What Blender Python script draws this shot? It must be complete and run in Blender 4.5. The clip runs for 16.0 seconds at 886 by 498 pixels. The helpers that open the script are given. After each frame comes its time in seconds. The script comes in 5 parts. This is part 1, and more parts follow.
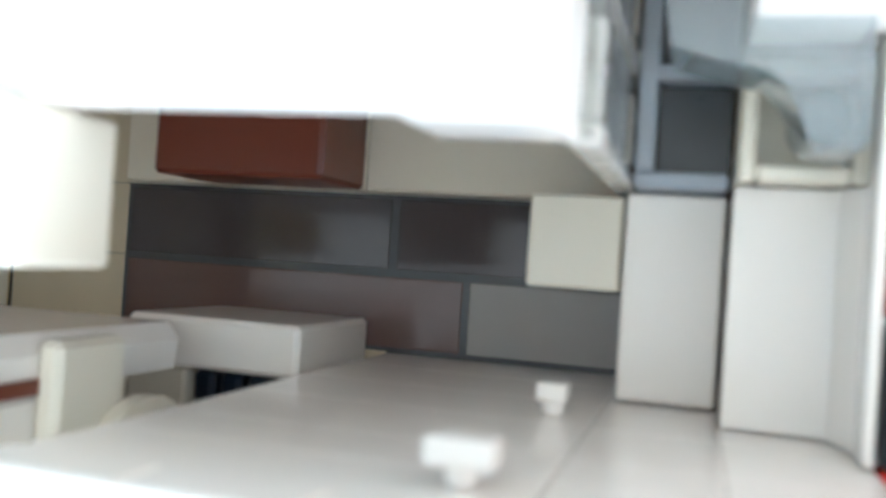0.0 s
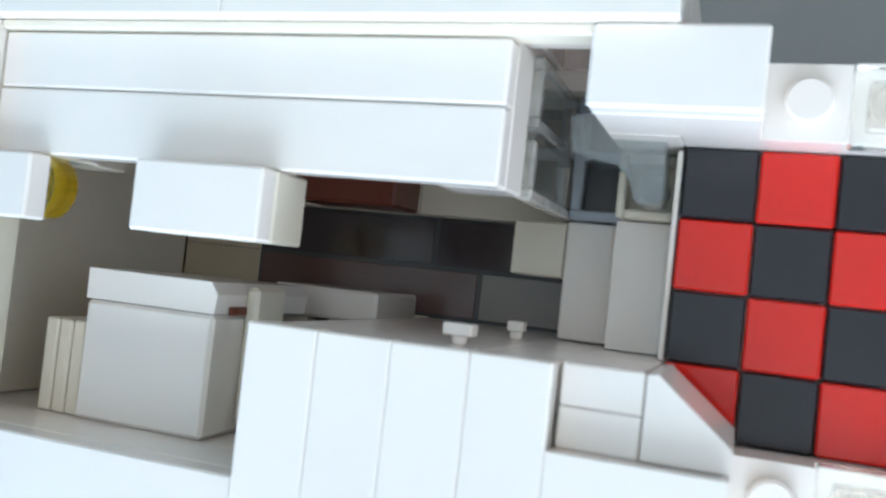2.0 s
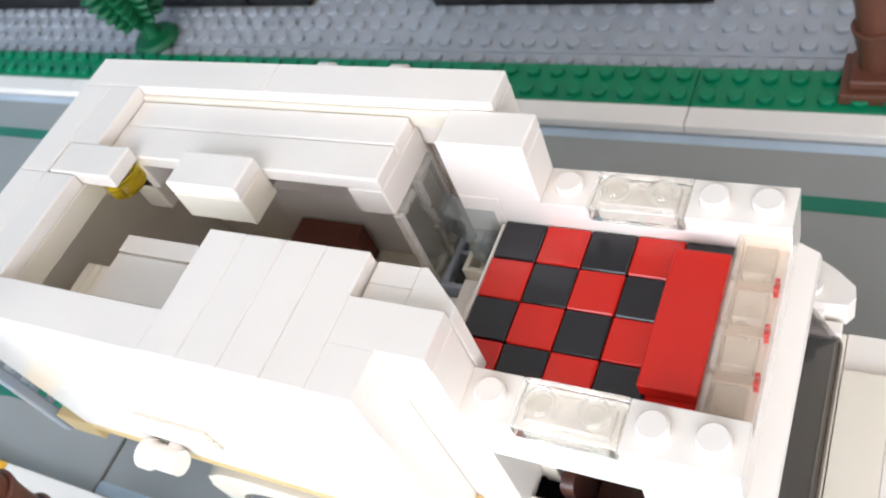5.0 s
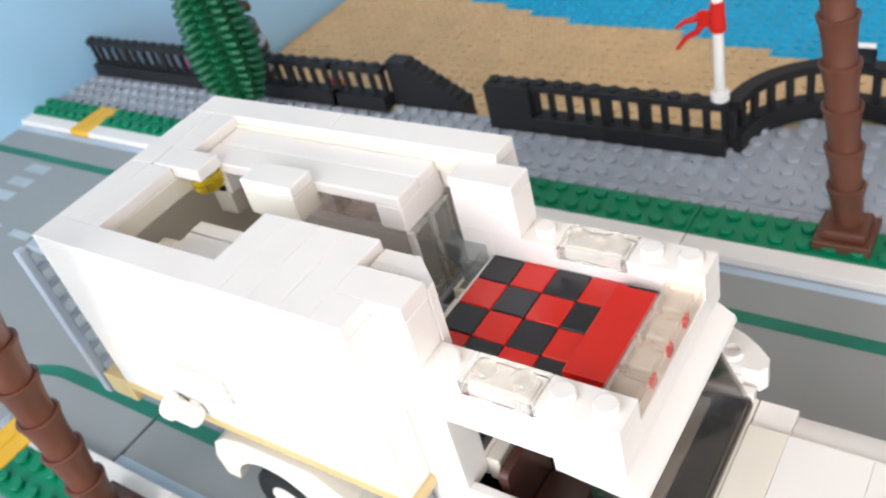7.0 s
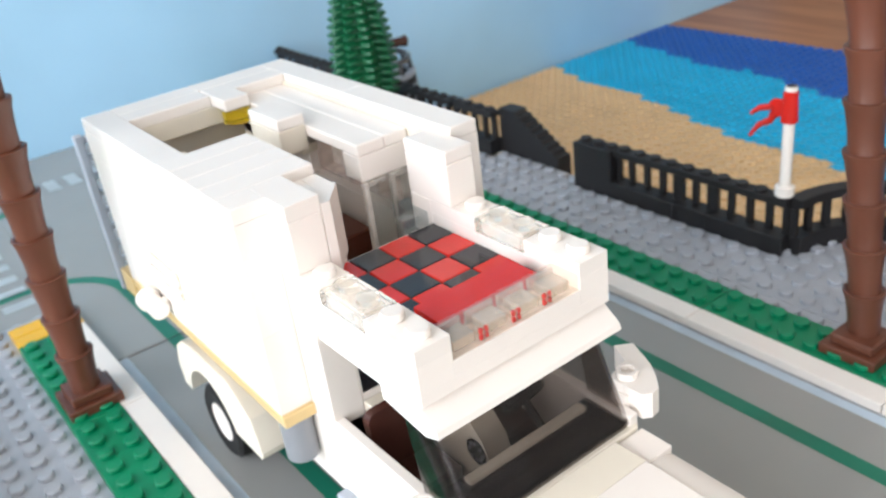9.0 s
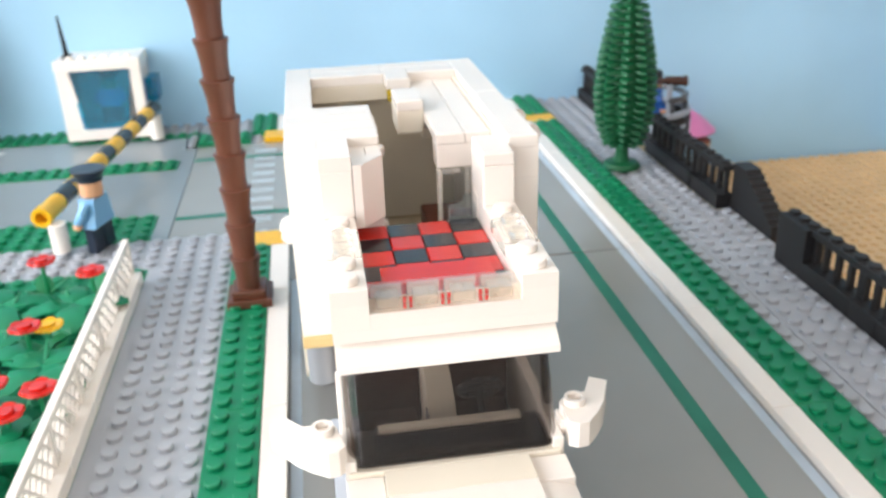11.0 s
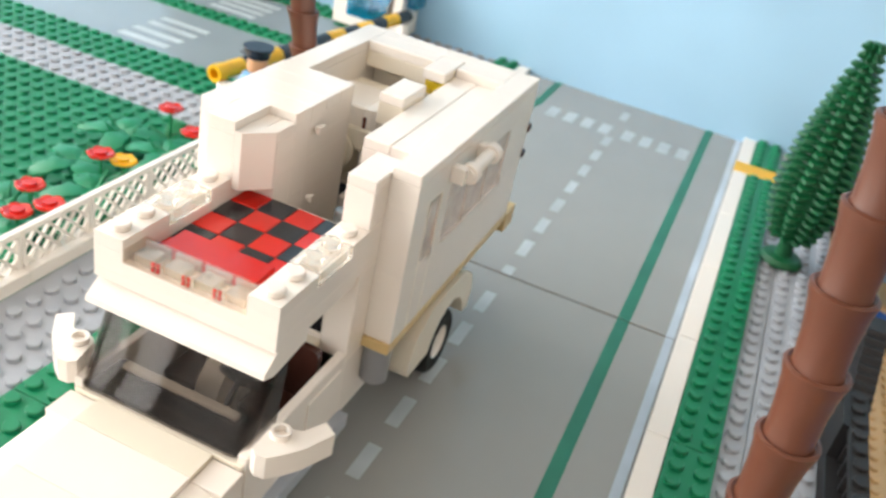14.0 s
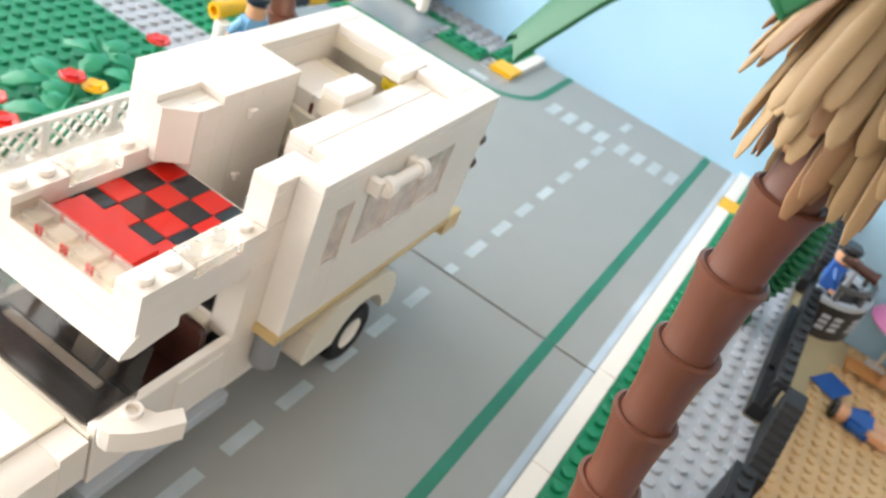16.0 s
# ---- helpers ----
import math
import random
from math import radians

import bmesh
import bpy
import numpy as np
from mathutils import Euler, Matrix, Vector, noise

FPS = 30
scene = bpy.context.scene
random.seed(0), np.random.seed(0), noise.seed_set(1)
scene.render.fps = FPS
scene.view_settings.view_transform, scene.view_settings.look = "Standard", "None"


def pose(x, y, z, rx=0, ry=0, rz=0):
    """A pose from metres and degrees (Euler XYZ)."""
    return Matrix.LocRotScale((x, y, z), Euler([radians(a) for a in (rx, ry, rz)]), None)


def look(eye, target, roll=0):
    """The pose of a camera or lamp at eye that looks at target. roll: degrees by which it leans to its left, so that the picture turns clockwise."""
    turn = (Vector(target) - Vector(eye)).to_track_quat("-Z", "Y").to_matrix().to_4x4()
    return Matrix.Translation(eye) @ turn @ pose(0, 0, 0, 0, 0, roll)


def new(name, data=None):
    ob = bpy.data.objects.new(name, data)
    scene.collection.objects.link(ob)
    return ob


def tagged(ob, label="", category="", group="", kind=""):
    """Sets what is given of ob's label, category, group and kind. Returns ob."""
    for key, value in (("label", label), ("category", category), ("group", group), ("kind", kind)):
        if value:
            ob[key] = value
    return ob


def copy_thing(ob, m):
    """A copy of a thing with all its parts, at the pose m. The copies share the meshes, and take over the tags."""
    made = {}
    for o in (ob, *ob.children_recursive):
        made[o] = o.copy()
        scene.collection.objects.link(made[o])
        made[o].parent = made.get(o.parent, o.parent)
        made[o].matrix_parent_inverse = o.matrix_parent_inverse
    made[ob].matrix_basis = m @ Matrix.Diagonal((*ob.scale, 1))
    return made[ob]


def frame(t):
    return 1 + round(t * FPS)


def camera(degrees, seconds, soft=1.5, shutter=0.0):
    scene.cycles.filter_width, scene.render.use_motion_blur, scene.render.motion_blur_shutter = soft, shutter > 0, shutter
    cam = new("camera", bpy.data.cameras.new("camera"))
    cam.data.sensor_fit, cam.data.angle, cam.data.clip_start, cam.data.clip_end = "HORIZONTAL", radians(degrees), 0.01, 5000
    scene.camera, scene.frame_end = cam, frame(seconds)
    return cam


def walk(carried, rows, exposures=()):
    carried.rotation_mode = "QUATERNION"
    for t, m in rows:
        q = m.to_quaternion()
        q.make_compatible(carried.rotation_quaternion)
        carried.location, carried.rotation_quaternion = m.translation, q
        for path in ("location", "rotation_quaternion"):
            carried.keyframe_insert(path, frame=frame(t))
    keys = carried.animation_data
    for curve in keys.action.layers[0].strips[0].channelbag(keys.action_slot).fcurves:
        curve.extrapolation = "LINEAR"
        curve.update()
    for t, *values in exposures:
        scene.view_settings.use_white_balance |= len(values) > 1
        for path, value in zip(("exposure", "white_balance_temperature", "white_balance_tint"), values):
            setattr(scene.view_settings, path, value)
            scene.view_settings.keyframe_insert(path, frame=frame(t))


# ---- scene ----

# ---------------------------------------------------------------- camera and walk
U = 0.008          # one stud pitch in metres
G = 8.9            # height of the bed top over the road, in studs
cam = camera(53.78, 16.0, soft=2.0, shutter=0.4)
cam.data.dof.use_dof, cam.data.dof.focus_distance, cam.data.dof.aperture_fstop = True, 0.14, 42
EXPOSURES = [(0, 0.9, 5150, 0), (0.5, 0.53, 4970, 0), (1.0, 0.11, 4850, 0), (1.5, -0.09, 5100, 1), (2.0, -0.21, 5100, 1), (2.5, -0.19, 5350, 2), (3.0, -0.16, 5400, 4), (3.5, -0.27, 5700, 9),
             (6.5, -0.25, 5900, 11), (8.0, -0.19, 5900, 10), (9.0, -0.17, 6000, 10), (11.5, 0.05, 6400, 11), (12.5, 0.05, 6650, 8), (14.5, 0.1, 6600, 11), (15.0, 0.2, 6600, 12), (16, 0.28, 6450, 9)]
# seconds, place in studs, turn in degrees
PATH = [
    (0, -1.266, 0.231, 15.366, 1.75, 16.07, 4.02),
    (0.5, -0.665, 0.066, 16.995, 2.46, 17.01, 4.52),
    (1, -0.157, 0.021, 18.437, 2.64, 18.59, 5.07),
    (1.5, 0.263, -0.057, 20.080, 3.05, 18.28, 5.78),
    (2, 0.940, -0.162, 21.413, 3.89, 18.82, 6.53),
    (2.5, 1.911, -0.612, 22.817, 6.42, 20.02, 7.51),
    (3, 2.692, -1.657, 23.554, 11.01, 20.16, 9.05),
    (3.5, 3.855, -3.334, 24.036, 17.91, 19.79, 11.75),
    (4, 5.253, -5.289, 23.819, 25.27, 19.15, 14.90),
    (6.5, 10.863, -12.068, 23.457, 50.27, 14.66, 31.24),
    (7, 11.896, -13.010, 24.161, 51.51, 12.79, 32.46),
    (7.5, 13.142, -13.128, 23.766, 53.47, 11.47, 34.79),
    (8, 15.424, -12.878, 22.087, 57.57, 9.29, 40.24),
    (8.5, 17.543, -12.120, 21.032, 60.21, 8.00, 45.87),
    (9, 19.323, -10.996, 20.216, 62.04, 6.80, 52.03),
    (11.5, 26.785, 0.050, 19.150, 65.60, -0.06, 87.38),
    (12, 27.074, 3.129, 18.381, 64.89, -2.08, 93.11),
    (12.5, 26.196, 5.658, 18.154, 64.46, -3.57, 99.44),
    (13, 24.781, 7.899, 19.567, 62.94, -5.33, 105.17),
    (13.5, 23.626, 8.199, 22.712, 59.13, -10.72, 107.82),
    (14, 22.356, 11.851, 23.027, 59.20, -10.79, 113.17),
    (14.5, 20.441, 14.698, 22.135, 60.63, -10.09, 118.04),
    (15, 19.801, 16.298, 22.629, 61.53, -11.13, 120.93),
    (15.5, 19.665, 15.819, 24.149, 58.65, -14.66, 121.39),
    (16, 19.737, 14.288, 26.023, 53.54, -19.47, 121.18),
]
walk(cam, [(t, pose(x * U, y * U, z * U, rx, ry, rz)) for t, x, y, z, rx, ry, rz in PATH],
     exposures=EXPOSURES)

# ---------------------------------------------------------------- world and light
world = bpy.data.worlds.new("sky")
scene.world = world
world.use_nodes = True
wn = world.node_tree.nodes
sky = wn.new("ShaderNodeTexSky")
sky.sky_type, sky.sun_disc = "NISHITA", False
sky.sun_elevation, sky.sun_rotation = radians(50), radians(140)
world.node_tree.links.new(sky.outputs[0], wn["Background"].inputs[0])
wn["Background"].inputs[1].default_value = 0.12


def area_lamp(name, eye, target, sx, sy, watts, colour):
    d = bpy.data.lights.new(name, "AREA")
    d.shape, d.size, d.size_y, d.energy, d.color = "RECTANGLE", sx, sy, watts, colour
    ob = new(name, d)
    ob.matrix_world = look(eye, target)
    return ob


# daylight that enters by the room's two windows
area_lamp("window_daylight", (0.15, -1.02, 0.5), (0.15, 0.0, 0.5), 1.2, 1.1, 26, (1.0, 0.985, 0.97))
for lx, lw in ((1.33, 0.34), (1.77, 0.38)):
    area_lamp("window_daylight", (lx, -1.02, 0.3), (lx, 0.0, 0.3), lw, 0.9, 6, (1.0, 0.985, 0.97))
area_lamp("window_daylight", (2.1, -0.1, 1.06), (1.0, -0.1, 1.06), 1.48, 0.5, 5.5, (1.0, 0.985, 0.97))


# ---------------------------------------------------------------- materials
def srgb(h):
    c = [int(h[i:i + 2], 16) / 255 for i in (0, 2, 4)]
    return tuple(v / 12.92 if v <= 0.04045 else ((v + 0.055) / 1.055) ** 2.4 for v in c) + (1.0,)


def plastic(name, colour, rough=0.28, vary=0.05, grain=0.02, bump=0.012, metal=0.0, scale=1.0, coat=0.0):
    """Moulded plastic: slight tint change from piece to piece, soft stains, fine scratches."""
    m = bpy.data.materials.new(name)
    m.use_nodes = True
    n, l = m.node_tree.nodes, m.node_tree.links
    b = n["Principled BSDF"]
    base = srgb(colour)
    geo, info = n.new("ShaderNodeNewGeometry"), n.new("ShaderNodeObjectInfo")
    big, fine = n.new("ShaderNodeTexNoise"), n.new("ShaderNodeTexNoise")
    big.inputs["Scale"].default_value, big.inputs["Detail"].default_value = 45 * scale, 3
    fine.inputs["Scale"].default_value, fine.inputs["Detail"].default_value = 900 * scale, 4
    l.new(geo.outputs["Position"], big.inputs["Vector"])
    l.new(geo.outputs["Position"], fine.inputs["Vector"])
    add = n.new("ShaderNodeMath")
    add.operation = "ADD"
    l.new(info.outputs["Random"], add.inputs[0])
    l.new(geo.outputs["Random Per Island"], add.inputs[1])
    mix1 = n.new("ShaderNodeMapRange")
    mix1.inputs["From Max"].default_value = 2.0
    mix1.inputs["To Min"].default_value, mix1.inputs["To Max"].default_value = 1 - vary, 1 + vary
    l.new(add.outputs[0], mix1.inputs["Value"])
    mix2 = n.new("ShaderNodeMapRange")
    mix2.inputs["From Min"].default_value, mix2.inputs["From Max"].default_value = 0.3, 0.7
    mix2.inputs["To Min"].default_value, mix2.inputs["To Max"].default_value = 1 - grain * 2, 1 + grain
    l.new(big.outputs["Fac"], mix2.inputs["Value"])
    mul = n.new("ShaderNodeMath")
    mul.operation = "MULTIPLY"
    l.new(mix1.outputs[0], mul.inputs[0])
    l.new(mix2.outputs[0], mul.inputs[1])
    hsv = n.new("ShaderNodeHueSaturation")
    hsv.inputs["Color"].default_value = base
    l.new(mul.outputs[0], hsv.inputs["Value"])
    l.new(hsv.outputs[0], b.inputs["Base Color"])
    rr = n.new("ShaderNodeMapRange")
    rr.inputs["To Min"].default_value, rr.inputs["To Max"].default_value = rough * 0.93, rough * 1.1
    l.new(fine.outputs["Fac"], rr.inputs["Value"])
    l.new(rr.outputs[0], b.inputs["Roughness"])
    bp = n.new("ShaderNodeBump")
    bp.inputs["Strength"].default_value, bp.inputs["Distance"].default_value = bump, 0.0004
    l.new(fine.outputs["Fac"], bp.inputs["Height"])
    l.new(bp.outputs[0], b.inputs["Normal"])
    b.inputs["Metallic"].default_value = metal
    if coat:
        b.inputs["Coat Weight"].default_value = coat
    return m


def clear(name, colour, rough=0.03):
    """See-through moulded plastic with faint scuffs."""
    m = bpy.data.materials.new(name)
    m.use_nodes = True
    n, l = m.node_tree.nodes, m.node_tree.links
    b = n["Principled BSDF"]
    b.inputs["Base Color"].default_value = srgb(colour)
    b.inputs["Transmission Weight"].default_value = 0.97
    b.inputs["IOR"].default_value = 1.5
    geo, tex, rr = n.new("ShaderNodeNewGeometry"), n.new("ShaderNodeTexNoise"), n.new("ShaderNodeMapRange")
    tex.inputs["Scale"].default_value, tex.inputs["Detail"].default_value = 260, 3
    l.new(geo.outputs["Position"], tex.inputs["Vector"])
    rr.inputs["From Min"].default_value, rr.inputs["From Max"].default_value = 0.4, 0.75
    rr.inputs["To Min"].default_value, rr.inputs["To Max"].default_value = rough * 0.6, rough * 2.0
    l.new(tex.outputs["Fac"], rr.inputs["Value"])
    l.new(rr.outputs[0], b.inputs["Roughness"])
    return m


def tinted(name, colour, rough, milk, gloss=0.05, wave=0.0):
    """Thin see-through plastic sheet: tinted, with a clear sheen and a faint milky haze."""
    m = bpy.data.materials.new(name)
    m.use_nodes = True
    n, l = m.node_tree.nodes, m.node_tree.links
    n.remove(n["Principled BSDF"])
    g, tr, df, fr = n.new("ShaderNodeBsdfGlossy"), n.new("ShaderNodeBsdfTransparent"), n.new("ShaderNodeBsdfDiffuse"), n.new("ShaderNodeLayerWeight")
    mx, mx2, geo, tex, sc = n.new("ShaderNodeMixShader"), n.new("ShaderNodeMixShader"), n.new("ShaderNodeNewGeometry"), n.new("ShaderNodeTexNoise"), n.new("ShaderNodeMapRange")
    tr.inputs["Color"].default_value = df.inputs["Color"].default_value = srgb(colour)
    g.inputs["Roughness"].default_value = rough
    pw, sheen = n.new("ShaderNodeMath"), n.new("ShaderNodeMapRange")
    pw.operation, pw.inputs[1].default_value = "POWER", 4.0
    sheen.inputs["To Min"].default_value, sheen.inputs["To Max"].default_value = gloss, 0.9
    l.new(fr.outputs["Facing"], pw.inputs[0])
    l.new(pw.outputs[0], sheen.inputs["Value"])
    if wave:
        swell, bend = n.new("ShaderNodeTexNoise"), n.new("ShaderNodeBump")
        swell.inputs["Scale"].default_value, swell.inputs["Detail"].default_value = 55, 1
        bend.inputs["Strength"].default_value, bend.inputs["Distance"].default_value = wave, 0.004
        l.new(geo.outputs["Position"], swell.inputs["Vector"])
        l.new(swell.outputs["Fac"], bend.inputs["Height"])
        l.new(bend.outputs[0], g.inputs["Normal"])
    tex.inputs["Scale"].default_value, tex.inputs["Detail"].default_value = 260, 3
    l.new(geo.outputs["Position"], tex.inputs["Vector"])
    sc.inputs["To Min"].default_value, sc.inputs["To Max"].default_value = milk * 0.5, milk * 1.5
    l.new(tex.outputs["Fac"], sc.inputs["Value"])
    l.new(sc.outputs[0], mx2.inputs["Fac"])
    l.new(tr.outputs[0], mx2.inputs[1])
    l.new(df.outputs[0], mx2.inputs[2])
    l.new(sheen.outputs[0], mx.inputs["Fac"])
    l.new(mx2.outputs[0], mx.inputs[1])
    l.new(g.outputs[0], mx.inputs[2])
    l.new(mx.outputs[0], n["Material Output"].inputs["Surface"])
    return m


def paper(name, colour, rough=0.8, scale=3.0, amount=0.06, bump=0.15):
    """Painted board or plaster with soft large stains and a fine tooth."""
    m = plastic(name, colour, rough, 0.0, amount, bump)
    n = m.node_tree.nodes
    for t in [x for x in n if x.bl_idname == "ShaderNodeTexNoise"]:
        t.inputs["Scale"].default_value *= scale / 45 * 3
    return m


def wooden(name, dark, light):
    m = bpy.data.materials.new(name)
    m.use_nodes = True
    n, l = m.node_tree.nodes, m.node_tree.links
    b = n["Principled BSDF"]
    geo, mp, no, wv, cr = (n.new("ShaderNodeNewGeometry"), n.new("ShaderNodeMapping"), n.new("ShaderNodeTexNoise"), n.new("ShaderNodeTexWave"), n.new("ShaderNodeValToRGB"))
    mp.inputs["Scale"].default_value = (3, 30, 30)
    no.inputs["Scale"].default_value, no.inputs["Detail"].default_value = 2.5, 8
    l.new(geo.outputs["Position"], mp.inputs["Vector"])
    l.new(mp.outputs[0], no.inputs["Vector"])
    cr.color_ramp.elements[0].color, cr.color_ramp.elements[1].color = srgb(dark), srgb(light)
    cr.color_ramp.elements[0].position, cr.color_ramp.elements[1].position = 0.35, 0.68
    l.new(no.outputs["Fac"], cr.inputs["Fac"])
    l.new(cr.outputs[0], b.inputs["Base Color"])
    b.inputs["Roughness"].default_value = 0.45
    return m


WHITE = plastic("white_plastic", "F6EDE3", 0.17, 0.03, 0.012, bump=0.002)
CREAM = plastic("aged_white_plastic", "EFE5D2", 0.28, 0.04, 0.02, bump=0.003)
TAN = plastic("tan_plastic", "D9BC84", 0.35, 0.04, 0.03)
SAND = plastic("sand_plastic", "DEBC8C", 0.45, 0.03, 0.05)
TURQ = plastic("turquoise_plastic", "2CB0D8", 0.4, 0.03, 0.05)
BLUE = plastic("sea_blue_plastic", "245EB0", 0.4, 0.03, 0.05)
RED = plastic("red_plastic", "CE2217", 0.18, 0.05, 0.02, coat=0.0)
BLACK = plastic("black_plastic", "232327", 0.2, 0.1, 0.03, coat=0.05)
FENCE = plastic("fence_black_plastic", "1D1B1C", 0.55, 0.1, 0.03)
BROWN = plastic("reddish_brown_plastic", "6B3423", 0.3, 0.08, 0.06)
PALM = plastic("palm_brown_plastic", "643A29", 0.38, 0.08, 0.08)
DARKBROWN = plastic("dark_brown_plastic", "4A2C25", 0.25, 0.08, 0.04)
GREEN = plastic("green_plastic", "0A8156", 0.42, 0.04, 0.06)
LAWN = plastic("lawn_green_plastic", "057F56", 0.55, 0.04, 0.06)
ROADG = plastic("road_grey_plastic", "9B9A96", 0.22, 0.01, 0.012, bump=0.003)
ROADB = plastic("bluish_road_plastic", "8F989D", 0.25, 0.01, 0.012, bump=0.003)
GREYB = plastic("baseplate_grey_plastic", "ABAEB4", 0.45, 0.03, 0.05)
DGREY = plastic("dark_grey_plastic", "4A4A4C", 0.28, 0.12, 0.04)
MGREY = plastic("bluish_grey_plastic", "AEB4BD", 0.3, 0.05, 0.03)
TANKG = plastic("tank_grey_plastic", "8B8D91", 0.3, 0.05, 0.03)
LINEG = plastic("green_print", "22775E", 0.45, 0.0, 0.08)
LINEW = plastic("white_print", "B7BFC2", 0.45, 0.0, 0.08)
LINEB = plastic("pale_blue_print", "B9C6D2", 0.45, 0.0, 0.08)
YELLOW = plastic("yellow_plastic", "F2B814", 0.3, 0.05, 0.03)
RUBBER = plastic("black_rubber", "141414", 0.75, 0.1, 0.05, 0.2)
SKIN = plastic("light_nougat_plastic", "E0A982", 0.3, 0.05, 0.02)
PALEBLUE = plastic("light_blue_plastic", "7FB4DC", 0.3, 0.05, 0.02)
NAVY = plastic("navy_plastic", "1A2536", 0.3, 0.05, 0.02)
PINK = plastic("pink_plastic", "D87FB4", 0.3, 0.05, 0.02)
STRAW = plastic("straw_tan_plastic", "AE9068", 0.5, 0.12, 0.1)
LOUNGE = plastic("orange_tan_plastic", "CF9558", 0.4, 0.08, 0.05)
STRAWD = plastic("brown_straw_plastic", "8F6A48", 0.5, 0.12, 0.1)
LEAFB = plastic("bright_leaf_plastic", "12804E", 0.4, 0.12, 0.05)
LEAF = plastic("leaf_green_plastic", "0A5C34", 0.45, 0.1, 0.05)
GLASS = clear("clear_plastic", "FDFDFA", 0.02)
GLASSG = tinted("grey_clear_plastic", "F2F4F3", 0.06, 0.03)
RAILC = tinted("clear_rail_plastic", "FBF6F0", 0.05, 0.05, 0.05)
MILKY = tinted("milky_clear_plastic", "FAF3EA", 0.15, 0.6)
SMOKE = tinted("smoked_plastic", "C6C1BE", 0.045, 0.01, 0.022, 0.05)
WINPANE = tinted("clear_window_plastic", "F6EBE2", 0.05, 0.55, 0.06)
BLUEGLASS = tinted("blue_clear_plastic", "1BBFDD", 0.05, 0.12)
YELGLASS = clear("yellow_clear_plastic", "F2DA30", 0.08)
HAZY = tinted("hazy_clear_plastic", "F6F1EA", 0.1, 0.3)
TAPG = tinted("bluish_clear_plastic", "D3D9DA", 0.05, 0.14, 0.12)
CLEARS = (WINPANE, RAILC, MILKY, TAPG, HAZY, GLASS, GLASSG, SMOKE, BLUEGLASS, YELGLASS)
BEIGE = paper("beige_board", "C9B892", 0.7, 4, 0.06, 0.1)
SKYPAPER = paper("pale_blue_board", "A9D3EE", 0.7, 2, 0.07, 0.12)
# grey chosen to weaken the light bounced by the unseen north wall
DIMWALL = paper("bounce_dimming_grey", "C0B6AA", 0.9, 2, 0.04, 0.2)
PLASTER = paper("white_plaster", "F3F1EC", 0.9, 2, 0.04, 0.2)
FLOORD = plastic("dark_floor_plastic", "50494B", 0.13, 0.1, 0.05)
FLOORB = plastic("brown_floor_plastic", "6C544F", 0.16, 0.08, 0.05)
FLOORG = plastic("grey_floor_plastic", "A49D97", 0.25, 0.05, 0.05)
FLOORT = plastic("beige_floor_plastic", "E2D2B4", 0.3, 0.05, 0.05)
OAK = wooden("pale_oak", "B99670", "D2B592")
WOOD = wooden("brown_wood", "8F5B3C", "B17B55")


# ---------------------------------------------------------------- mesh helpers (all in studs)
def raw(bm, verts, faces, mat=0):
    vs = [bm.verts.new(v) for v in verts]
    out = []
    for f in faces:
        try:
            fc = bm.faces.new([vs[i] for i in f])
            fc.material_index = mat
            out.append(fc)
        except ValueError:
            pass
    return vs


def box(bm, x0, x1, y0, y1, z0, z1, b=0.03, mat=0, m=None):
    """A box with small chamfers."""
    b = min(b, (x1 - x0) / 3, (y1 - y0) / 3, (z1 - z0) / 3)
    v, idx = [], {}
    for i, x in enumerate((x0, x1)):
        for j, y in enumerate((y0, y1)):
            for k, z in enumerate((z0, z1)):
                sx, sy, sz = (b if i == 0 else -b), (b if j == 0 else -b), (b if k == 0 else -b)
                for a, p in enumerate(((x, y + sy, z + sz), (x + sx, y, z + sz), (x + sx, y + sy, z))):
                    idx[i, j, k, a] = len(v)
                    v.append(m @ Vector(p) if m else p)
    f = []
    for i in (0, 1):
        q = [idx[i, 0, 0, 0], idx[i, 0, 1, 0], idx[i, 1, 1, 0], idx[i, 1, 0, 0]]
        f.append(q if i == 0 else q[::-1])
        q = [idx[0, i, 0, 1], idx[1, i, 0, 1], idx[1, i, 1, 1], idx[0, i, 1, 1]]
        f.append(q if i == 0 else q[::-1])
        q = [idx[0, 0, i, 2], idx[0, 1, i, 2], idx[1, 1, i, 2], idx[1, 0, i, 2]]
        f.append(q if i == 0 else q[::-1])
    for i in (0, 1):
        for j in (0, 1):
            f.append([idx[i, j, 0, 0], idx[i, j, 1, 0], idx[i, j, 1, 1], idx[i, j, 0, 1]][::1 if i == j else -1])
            f.append([idx[i, 0, j, 0], idx[i, 1, j, 0], idx[i, 1, j, 2], idx[i, 0, j, 2]][::-1 if i == j else 1])
            f.append([idx[0, i, j, 1], idx[1, i, j, 1], idx[1, i, j, 2], idx[0, i, j, 2]][::1 if i == j else -1])
            for k in (0, 1):
                f.append([idx[i, j, k, a] for a in ((0, 1, 2) if (i + j + k) % 2 else (2, 1, 0))])
    raw(bm, v, f, mat)


